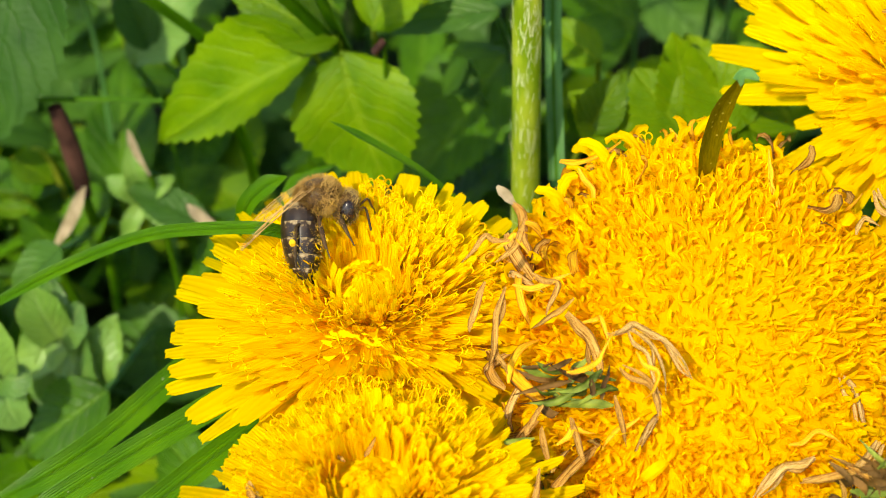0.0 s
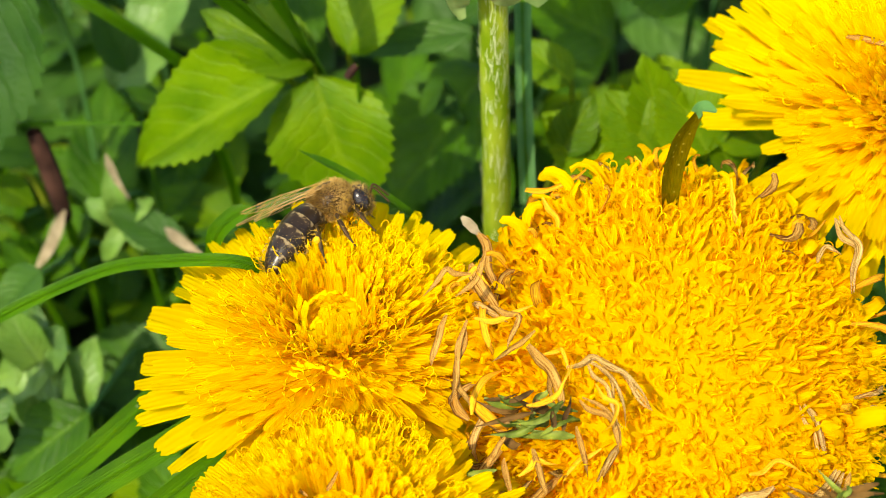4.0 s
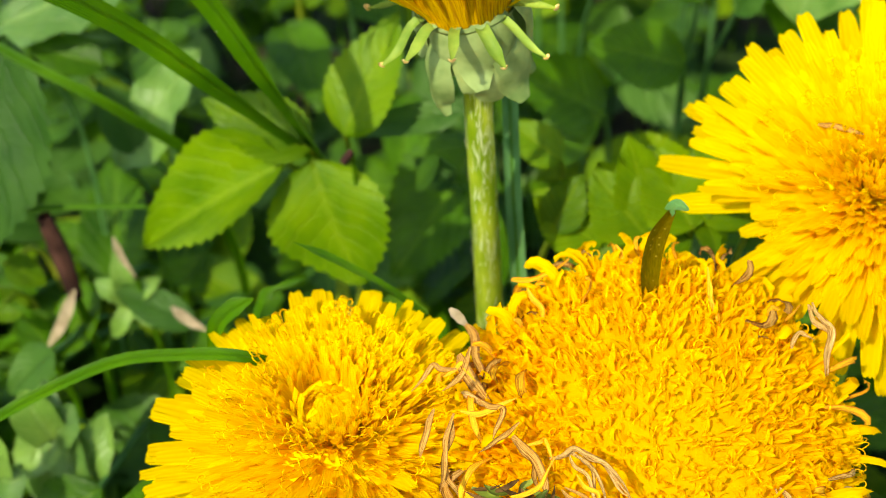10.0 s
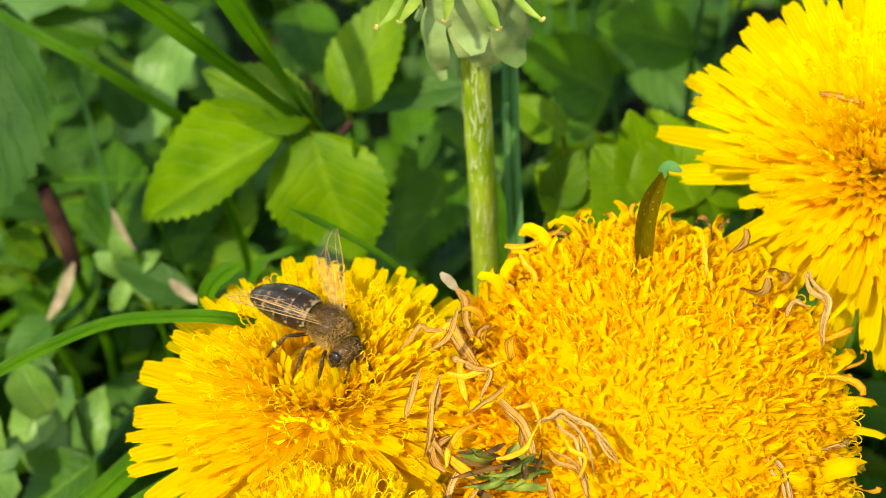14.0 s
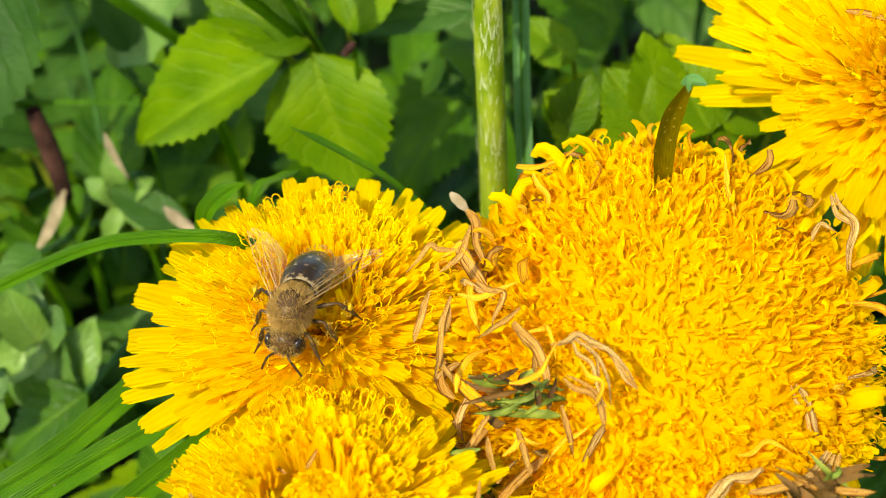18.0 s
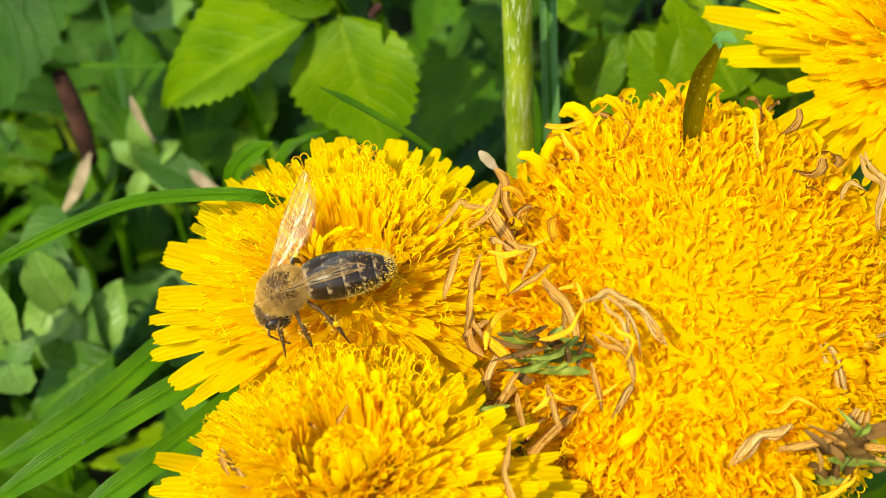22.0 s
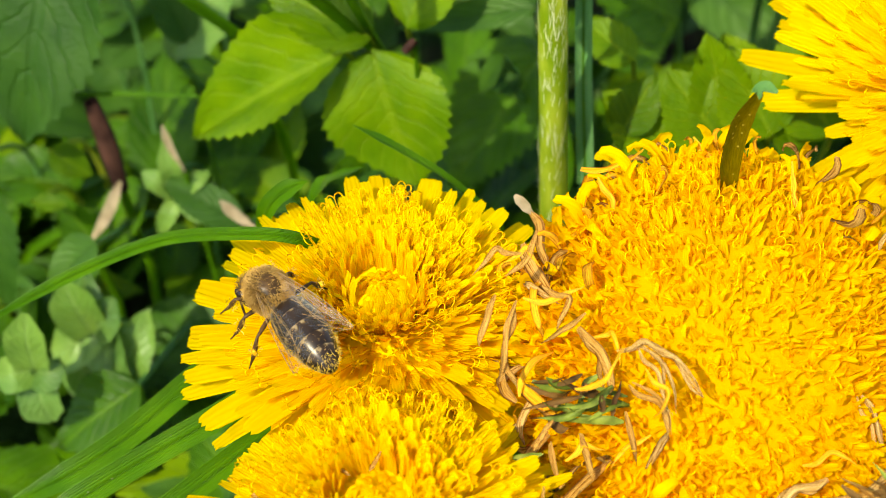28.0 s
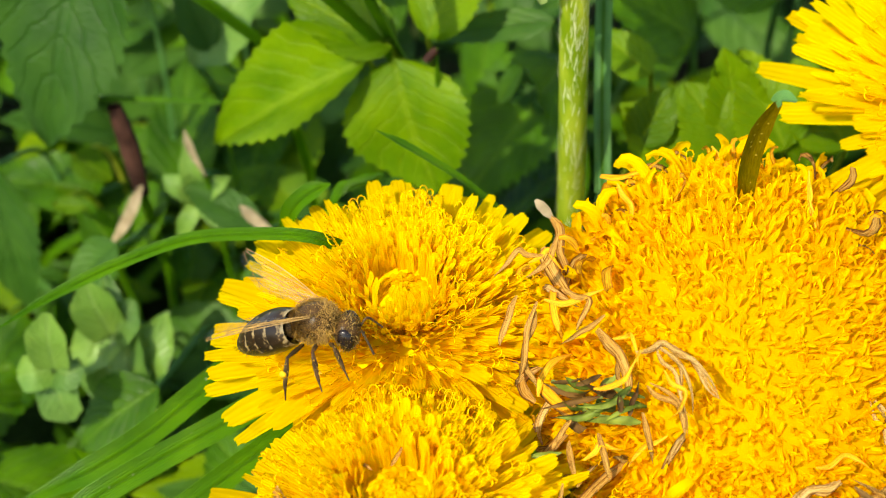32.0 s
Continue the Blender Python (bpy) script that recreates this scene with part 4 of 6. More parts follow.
    part("bract_tip", mesh("bract_tip", [ribbon(cap, 0.12 * CM, (0, -0.5, 0.85), 0.3, (0.9, 0.3), 4)]), GRASS_PALE, plant, "grey-green bent tip")
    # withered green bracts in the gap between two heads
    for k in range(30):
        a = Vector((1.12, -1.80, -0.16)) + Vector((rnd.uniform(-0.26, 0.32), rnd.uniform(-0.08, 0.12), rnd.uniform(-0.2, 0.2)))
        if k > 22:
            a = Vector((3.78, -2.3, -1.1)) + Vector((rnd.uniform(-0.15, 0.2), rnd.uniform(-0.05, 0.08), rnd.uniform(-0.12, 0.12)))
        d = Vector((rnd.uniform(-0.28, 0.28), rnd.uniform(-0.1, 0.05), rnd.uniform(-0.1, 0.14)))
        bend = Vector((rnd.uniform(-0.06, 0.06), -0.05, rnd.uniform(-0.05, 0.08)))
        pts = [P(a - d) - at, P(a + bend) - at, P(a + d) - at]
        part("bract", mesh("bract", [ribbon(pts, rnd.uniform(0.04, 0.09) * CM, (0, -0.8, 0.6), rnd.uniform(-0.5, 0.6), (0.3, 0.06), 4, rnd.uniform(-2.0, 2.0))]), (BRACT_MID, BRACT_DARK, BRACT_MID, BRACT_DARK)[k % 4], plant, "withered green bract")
    return plant


fading_dandelion()


# ---- leaves ----
def plant_of(name, label, root, category="plant", group="meadow plants"):
    return thing(name, label, category, (root[0], root[1], -LIFT), group)


LEAVES = [0]


def leaf(plant, base, tip, width, kind, fold=0.22, up=None):
    """A leaf of a plant from base to tip, with its stalk down to the root."""
    LEAVES[0] += 1
    rnd = random.Random(LEAVES[0] * 7)
    b, t = P(base) - plant.location, P(tip) - plant.location
    ln = (t - b).length
    face = Vector(up or (rnd.uniform(-0.45, 0.1), rnd.uniform(-0.75, -0.35), 0.8))
    lf = part("leaf", mesh("leaf", [blade(ln, width * CM, kind, LEAVES[0], fold, 0.06)]), LEAF[kind], plant, {"serrate": "yellow-green toothed leaf", "grey": "grey-green veined leaf", "pale": "pale green smooth leaf", "green": "dark green leaf"}[kind], aim(b, t, face))
    root = Vector((b.x + 0.2 * CM, b.y + 2.6 * CM, 0))
    mid = b.lerp(root, 0.4) + (b - t).normalized() * 0.25 * CM + Vector((0, 1.2 * CM, 0))
    part("petiole", mesh("petiole", [tube(glide([b + (t - b) * 0.02, mid, root], 6), [0.04 * CM] * 13, 6)]), STALK if kind == "serrate" else GRASS_PALE, plant)
    return lf


plant = plant_of("bramble", "bramble shoot with yellow-green toothed leaves", (-1.20, 5.90))
leaf(plant, (-1.66, 5.00, -0.77), (-3.93, 5.30, -2.41), 1.35, "serrate", 0.85, (0.1, -0.55, 0.85))
leaf(plant, (-1.37, 5.00, -0.77), (-0.80, 4.40, -2.48), 1.73, "serrate")
leaf(plant, (-1.36, 5.10, -0.68), (-2.84, 5.60, -0.18), 0.88, "serrate")
leaf(plant, (-0.99, 5.80, -0.95), (-0.28, 6.60, 0.53), 1.05, "serrate")
plant = plant_of("nettle", "tall plant with broad grey-green veined leaves", (-7.12, 6.10))
leaf(plant, (-7.12, 5.50, -3.13), (-6.77, 5.00, -5.49), 0.97, "grey")
plant = plant_of("nettle", "tall plant with broad grey-green veined leaves", (-5.49, 6.80))
leaf(plant, (-5.49, 6.20, 0.42), (-6.23, 5.20, -2.62), 1.92, "grey")
plant = plant_of("mint", "grey-green leafy plant behind the flowers", (-5.25, 8.70))
leaf(plant, (-6.39, 8.60, -0.94), (-3.06, 7.90, 1.23), 1.33, "pale")
leaf(plant, (-6.28, 9.00, 3.31), (-6.32, 8.30, -0.45), 1.65, "pale")
leaf(plant, (-5.36, 8.40, -0.81), (-5.04, 8.50, -0.22), 0.43, "serrate")
leaf(plant, (-4.67, 8.00, -1.16), (-5.85, 8.20, -0.89), 0.64, "green")
leaf(plant, (-4.53, 7.30, -2.49), (-3.26, 7.60, -0.64), 0.97, "pale")
leaf(plant, (-4.24, 7.30, -2.22), (-4.69, 7.50, -1.13), 0.59, "grey")
plant = plant_of("mint", "grey-green leafy plant behind the flowers", (-1.74, 11.60))
leaf(plant, (-2.65, 11.00, 1.30), (-3.25, 11.20, 1.88), 0.53, "serrate")
leaf(plant, (-1.72, 10.50, 0.26), (-4.27, 10.00, 1.16), 1.67, "green")
leaf(plant, (-0.86, 11.50, 1.05), (-2.43, 11.40, 1.89), 0.81, "green")
plant = plant_of("dock", "leafy plant with rounded grey-green leaves", (3.27, 10.23))
leaf(plant, (0.62, 10.80, 1.67), (1.31, 10.60, 0.99), 0.79, "grey")
leaf(plant, (1.82, 10.20, 2.31), (2.04, 10.00, 1.29), 0.51, "grey")
leaf(plant, (2.43, 10.20, 1.24), (4.10, 9.80, 1.20), 0.98, "pale")
leaf(plant, (2.68, 9.00, -0.00), (3.44, 9.20, 0.37), 0.59, "green")
leaf(plant, (3.96, 8.60, -1.56), (2.50, 8.30, -0.97), 1.07, "green")
leaf(plant, (4.03, 8.30, -0.32), (3.69, 8.70, 1.30), 0.91, "green")
leaf(plant, (4.42, 10.00, 0.71), (4.99, 10.30, 1.47), 0.69, "green")
leaf(plant, (4.62, 8.60, -0.65), (5.04, 8.40, 0.06), 0.59, "grey")
leaf(plant, (4.85, 11.00, 2.03), (3.89, 10.60, 1.04), 0.82, "grey")
plant = plant_of("dock", "leafy plant with rounded grey-green leaves", (6.95, 10.25))
leaf(plant, (6.05, 8.80, 1.20), (5.45, 8.30, -0.70), 1.95, "pale")
leaf(plant, (6.90, 10.00, 1.84), (5.40, 9.40, 0.79), 0.92, "green")
leaf(plant, (7.04, 9.00, -0.79), (6.64, 9.30, 0.32), 0.77, "grey")
leaf(plant, (7.26, 11.00, 1.93), (5.81, 10.80, 1.56), 0.52, "grey")
plant = plant_of("crowfoot", "low plant with yellow-green cut leaves", (2.36, 5.93))
leaf(plant, (0.30, 6.20, -1.61), (-0.10, 6.40, -2.29), 0.46, "grey")
leaf(plant, (0.45, 7.00, -2.65), (-0.11, 7.20, -2.27), 0.44, "grey")
leaf(plant, (0.67, 6.20, -0.82), (-1.21, 6.40, -1.28), 0.47, "grey")
leaf(plant, (0.90, 8.20, -2.69), (-0.62, 7.60, -4.84), 1.79, "green")
leaf(plant, (1.11, 5.80, -3.64), (1.02, 6.10, -2.20), 0.39, "green")
leaf(plant, (1.76, 4.20, -1.38), (2.15, 4.50, -0.69), 0.60, "serrate")
leaf(plant, (1.78, 7.60, -2.54), (2.64, 7.80, -1.88), 0.89, "green")
leaf(plant, (1.93, 5.20, -0.96), (1.20, 5.60, -0.56), 0.58, "serrate")
leaf(plant, (2.41, 4.20, -1.63), (1.55, 4.40, -0.98), 0.78, "serrate")
leaf(plant, (2.47, 4.60, -1.89), (1.58, 5.00, -1.27), 0.72, "serrate")
leaf(plant, (2.74, 8.00, -2.05), (1.29, 7.80, -1.05), 1.19, "green")
leaf(plant, (2.97, 4.00, -1.30), (2.28, 4.40, -0.56), 0.96, "serrate")
leaf(plant, (3.08, 4.20, -1.34), (2.72, 4.40, -0.06), 0.80, "serrate")
leaf(plant, (3.15, 4.40, -1.60), (2.39, 4.90, -0.77), 0.85, "serrate")
leaf(plant, (3.56, 4.00, -1.19), (2.98, 4.50, -0.25), 0.96, "serrate")
leaf(plant, (3.60, 4.20, -1.47), (1.54, 3.90, -2.06), 1.00, "serrate")
leaf(plant, (3.64, 5.00, -1.55), (3.03, 5.40, -0.63), 0.80, "serrate")
leaf(plant, (3.94, 4.10, -1.72), (3.56, 4.30, -0.53), 0.48, "serrate")
leaf(plant, (4.34, 4.20, -1.29), (3.63, 4.80, -0.37), 1.10, "serrate")
plant = plant_of("sowthistle", "low plant with pale lobed leaves on the ground", (-4.85, 5.17))
leaf(plant, (-6.16, 7.00, -4.71), (-6.26, 7.20, -3.88), 0.61, "green")
leaf(plant, (-5.40, 5.60, -4.85), (-6.04, 5.80, -3.90), 0.65, "green")
leaf(plant, (-5.15, 4.60, -3.75), (-5.88, 4.40, -4.40), 0.69, "grey")
leaf(plant, (-4.95, 3.40, -5.70), (-5.23, 3.90, -3.76), 1.37, "pale")
leaf(plant, (-4.78, 3.40, -5.22), (-4.31, 3.70, -4.16), 0.64, "pale")
leaf(plant, (-4.37, 3.00, -4.84), (-5.51, 2.60, -5.68), 1.01, "green")
leaf(plant, (-3.17, 5.00, -3.65), (-4.34, 5.20, -3.07), 0.54, "grey")
leaf(plant, (-6.01, 5.80, -3.12), (-5.45, 5.80, -3.51), 0.50, "serrate")
leaf(plant, (-6.16, 5.20, -3.56), (-5.69, 5.20, -3.58), 0.28, "serrate")
leaf(plant, (-4.70, 5.90, -3.80), (-5.75, 5.80, -4.95), 0.95, "green")


def lobed_leaf(plant, heart, arms, width):
    """A deeply cut leaf: lobes that run out from its heart."""
    c = P(heart) - plant.location
    pieces = []
    for k, tip in enumerate(arms):
        e = P(tip) - plant.location
        bend = Vector((0.0, -0.12, 0.1 - 0.06 * (k % 3))) * CM
        pieces.append(ribbon([c + Vector((0, 0.02 * k * CM, 0)), c.lerp(e, 0.5) + bend, e], width * (1.0 - 0.12 * (k % 2)) * CM, (0, -0.75, 0.65), 0.18, (0.75, 0.2), 5))
    part("leaf", mesh("leaf", pieces), LEAF["pale"], plant, "pale green deeply lobed leaf")
    foot = Vector((c.x, c.y + 2.0 * CM, 0))
    part("petiole", mesh("petiole", [tube(glide([c, c.lerp(foot, 0.4) + Vector((0, 0.8 * CM, 0)), foot], 6), [0.04 * CM] * 13, 6)]), GRASS_PALE, plant)


lobed_leaf(plant, (-4.12, 5.30, -3.42), ((-4.60, 5.30, -3.05), (-4.46, 5.20, -4.02), (-3.60, 5.20, -3.66), (-3.70, 5.40, -3.08), (-4.26, 5.40, -2.55)), 0.30)
lobed_leaf(plant, (-5.10, 3.60, -4.55), ((-5.35, 3.60, -3.60), (-4.75, 3.70, -3.95), (-4.50, 3.50, -4.95), (-5.25, 3.40, -5.75), (-5.70, 3.60, -4.90)), 0.62)
lobed_leaf(plant, (-5.60, 2.60, -4.30), ((-5.55, 2.60, -3.30), (-5.20, 2.60, -4.20), (-5.45, 2.50, -5.10), (-6.10, 2.60, -4.40)), 0.55)


# ---- grass blades ----
def grass(points, width, label, mat=None, facing=(0, -0.8, 0.6), cup=0.22, ends=(0.15, 1.0), root=None, free=False):
    """A blade through points; the last one runs on down to the soil."""
    foot = P(root or (points[-1][0] + 0.3, points[-1][1] + 0.6, -LIFT))
    ob = new("grass_blade")
    tagged(ob, label, "grass", "grass blades")
    ob.empty_display_size = 0.01
    hold = P(points[-1]) if free else foot
    ob.location = hold
    pts = [P(p) - hold for p in points]
    part("blade", mesh("blade", [ribbon(pts, width * CM, facing, cup, ends, 6)]), mat or GRASS, ob)
    up = Vector(facing).normalized()
    part("midrib", mesh("midrib", [ribbon([p + up * (0.012 * CM - 0.5 * cup * width * CM) for p in pts], width * CM * 0.16, facing, -0.25, ends, 6)]), GRASS, ob)
    if not free:
        part("sheath", mesh("sheath", [ribbon([pts[-1], pts[-1].lerp(Vector(), 0.5) + Vector((0.002, 0.003, 0)), Vector()], width * CM, facing, cup, (1.0, 1.0), 5)]), mat or GRASS, ob)
    return ob


grass([(-5.11, -0.01, -1.27), (-4.59, 0.21, -0.99), (-3.90, 0.45, -0.69), (-3.12, 0.60, -0.40), (-2.33, 0.27, -0.02), (-1.72, 0.12, 0.10), (-1.30, 0.32, -0.22)], 0.135, "long arching green grass blade beside a flower")
grass([(-1.26, 1.90, 0.23), (-0.96, 1.90, 0.06), (-0.63, 1.90, -0.15), (-0.24, 1.90, -0.43), (0.19, 1.90, -0.85)], 0.13, "pointed green grass blade behind a flower", facing=(0.55, -0.1, 0.85), ends=(0.05, 1.0))
grass([(-1.66, 1.20, -0.02), (-1.90, 1.20, -0.15), (-2.11, 1.20, -0.41), (-2.20, 1.20, -0.80)], 0.2, "folded green grass tip behind a flower", ends=(0.1, 0.5))
grass([(-1.25, 2.60, -0.85), (-1.50, 2.60, -0.98), (-1.80, 2.60, -1.16), (-2.00, 2.60, -1.70)], 0.15, "dark green grass blade behind a flower", facing=(0.75, 0.35, 0.45))
grass([(-5.06, -0.62, -3.35), (-4.28, -0.32, -3.04), (-3.66, 0.14, -2.83), (-2.82, 0.98, -2.50), (-2.07, 1.62, -2.39)], 0.301, "broad green grass blade low beside the flowers")
grass([(-4.89, -1.24, -3.33), (-4.07, -0.84, -2.89), (-3.41, -0.38, -2.69), (-2.39, 0.29, -2.41), (-1.72, 0.90, -2.35)], 0.292, "broad green grass blade low beside the flowers")
grass([(-3.90, -1.18, -3.47), (-3.22, -0.76, -3.16), (-2.62, -0.19, -2.98), (-1.95, 0.49, -2.83)], 0.294, "broad green grass blade low beside the flowers")
STEADY = grass([(-4.23, 2.99, 5.95), (-3.40, 3.17, 4.50), (-2.84, 3.36, 3.47), (-2.24, 3.63, 2.35), (-1.68, 3.97, 1.00), (-1.25, 5.60, -1.25)], 0.294, "long green grass blade rising to one side", facing=(-0.35, -0.75, 0.55), free=True)
SWAYING = grass([(-5.66, 1.72, 4.51), (-4.52, 2.48, 3.56), (-3.77, 2.93, 2.89), (-3.02, 3.39, 2.07), (-2.23, 3.91, 0.96), (-1.25, 5.60, -1.25)], 0.294, "long green grass blade that the bee bends", facing=(-0.35, -0.75, 0.55), free=True, ends=(0.2, 1.0))
grass([(-5.88, 5.52, 1.03), (-5.00, 5.28, 0.57), (-4.10, 5.20, 0.05), (-3.21, 5.70, -1.04)], 0.15, "thin green stem slanting through the leaves", cup=0.5, ends=(1.0, 1.0), root=(-3.0, 8.5, -LIFT))
grass([(1.21, 4.42, 0.66), (1.25, 3.68, -0.29), (1.32, 2.95, -1.23)], 0.200, "upright blue-green stem behind the tall dandelion", GRASS_PALE, cup=0.6, ends=(1.0, 1.0))


# ---- dry stalks between the leaves ----
def stick(name, points, width, mat, label):
    foot = P((points[-1][0] + 0.2, points[-1][1] + 0.4, -LIFT))
    ob = new(name)
    tagged(ob, label, "stalk", "stalks between the leaves")
    ob.empty_display_size, ob.location = 0.01, foot
    pts = glide([P(p) - foot for p in points], 4)
    n = len(pts)
    if mat is DRY:
        part("dry_blade", mesh("dry_blade", [ribbon([P(p) - foot for p in points], width * CM, (-0.2, -0.8, 0.6), 0.3, (0.2, 0.2), 5, 0.8)]), mat, ob)
    else:
        part("stem", mesh("stem", [tube(pts, [width * CM / 2 * (0.7 + 0.3 * math.sin(math.pi * (k + 0.5) / n)) for k in range(n)], 9)]), mat, ob)
    part("root", mesh("root", [tube([pts[-1], pts[-1] * 0.5 + Vector((0, 0.004, 0)), Vector()], [width * CM * 0.25] * 3, 7)]), GRASS, ob)


stick("weed_stem", [(-5.25, 5.60, -2.13), (-5.11, 5.60, -2.82), (-5.01, 5.60, -3.59)], 0.28, RED_STALK, "thick dark red stem among leaves")
stick("dry_stalk", [(-4.94, 5.40, -3.30), (-5.21, 5.40, -3.94), (-5.54, 5.40, -4.44)], 0.24, DRY, "pale pinkish dry leaf stalk")
stick("bud", [(-4.21, 5.20, -2.19), (-4.12, 5.20, -2.55), (-3.97, 5.20, -2.95)], 0.15, DRY, "pale closed bud among leaves")
stick("dry_stalk", [(-3.40, 4.60, -2.95), (-3.19, 4.60, -3.17), (-2.93, 4.60, -3.40)], 0.19, DRY, "pale dry stalk lying across leaves")
stick("weed_stem", [(-5.54, 5.71, -2.08), (-4.71, 5.72, -2.07), (-3.80, 5.72, -2.06)], 0.085, GRASS, "thin green stem lying across leaves")
stick("weed_stem", [(-0.92, 4.52, -0.51), (-0.79, 4.62, -0.38)], 0.111, RED_STALK, "short reddish leaf joint")


# ---- undergrowth ----
def undergrowth():
    rnd = random.Random(9)
    blades = {k: [blade(1.0, w, k, 60 + i, rnd.uniform(0.1, 0.35), rnd.uniform(0.0, 0.3)) for i, w in enumerate((0.45, 0.55, 0.65, 0.4))] for k in ("serrate", "grey", "green")}
    for kind, count, label in (("green", 720, "dense dark green meadow leaves"), ("grey", 300, "dull grey-green meadow leaves"), ("serrate", 200, "small yellow-green meadow leaves")):
        pieces = []
        for i in range(count):
            y = 7.6 + 24 * rnd.random() ** 1.6
            x = rnd.uniform(-4.5, 4.5) * (1 + 0.09 * (y + 12)) + 0.5
            top = -5.2 + min(4.3, max(0.0, y - 9.4) * 0.8)
            if i % 6 == 0:
                y, x = rnd.uniform(1.5, 8.5), rnd.uniform(-9, 9)
                top = -6.0
            z = rnd.uniform(-7.0, top)
            ln = rnd.uniform(1.0, 2.6)
            up = Vector((rnd.uniform(-0.7, 0.5), rnd.uniform(-0.9, 0.2), 0.8))
            a = rnd.random() * math.tau
            way = Vector((math.cos(a), math.sin(a) * 0.6, rnd.uniform(-0.5, 0.5)))
            m = aim(P((x, y, z)), P((x, y, z)) + way, up) @ Matrix.Diagonal((ln * CM, ln * CM, ln * CM, 1))
            pieces.append(moved(blades[kind][i % 4], m))
            if i % 4 == 0:
                pieces.append(tube([P((x, y, z)), P((x - way.x * 0.2, y + 0.5, (z - LIFT) / 2)), P((x - way.x * 0.3, y + 0.7, -LIFT))], [0.03 * CM] * 3, 4))
        ob = new("undergrowth", mesh("undergrowth", pieces))
        ob.data.materials.append(LEAF[kind])
        tagged(ob, label, "undergrowth", kind="stuff")
    for kind, count, label in (("green", 1500, "green meadow leaves all round"), ("grey", 500, "grey-green meadow leaves all round")):
        pieces = []
        while len(pieces) < count:
            a, r = rnd.random() * math.tau, 8 + 62 * rnd.random() ** 0.8
            x, y = r * math.cos(a), r * math.sin(a) + 2
            if (y > -3 and abs(x) < 5 + 0.55 * (y + 12) and y < 32) or (abs(x) < 6 and -22 < y < 0):
                continue
            z = rnd.uniform(-7.2, -4.5)
            ln = rnd.uniform(1.5, 3.6)
            b = rnd.random() * math.tau
            way = Vector((math.cos(b), math.sin(b), rnd.uniform(-0.3, 0.4)))
            m = aim(P((x, y, z)), P((x, y, z)) + way, Vector((rnd.uniform(-0.5, 0.5), rnd.uniform(-0.5, 0.5), 0.9))) @ Matrix.Diagonal((ln * CM, ln * CM, ln * CM, 1))
            pieces.append(moved(blades[kind][len(pieces) % 4], m))
        ob = new("undergrowth", mesh("undergrowth", pieces))
        ob.data.materials.append(LEAF[kind])
        tagged(ob, label, "undergrowth", kind="stuff")
    pieces = []
    for i in range(90):
        y = rnd.uniform(1.0, 20)
        x = rnd.uniform(-5, 5) * (1 + 0.09 * (y + 12))
        h = rnd.uniform(1.0, 2.6)
        lean = Vector((rnd.uniform(-2.0, 2.0), rnd.uniform(-1.5, 1.5), 0))
        b = Vector((x, y, -LIFT))
        pieces.append(ribbon([P(b), P(b + lean * 0.35 + Vector((0, 0, h * 0.6))), P(b + lean + Vector((0, 0, h)))], rnd.uniform(0.1, 0.25) * CM, (0, -0.8, 0.6), 0.25, (0.8, 0.05), 4))
    ob = new("meadow_grass", mesh("meadow_grass", pieces))
    ob.data.materials.append(GRASS)
    tagged(ob, "short dark green grass between the meadow plants", "grass", kind="stuff")


undergrowth()


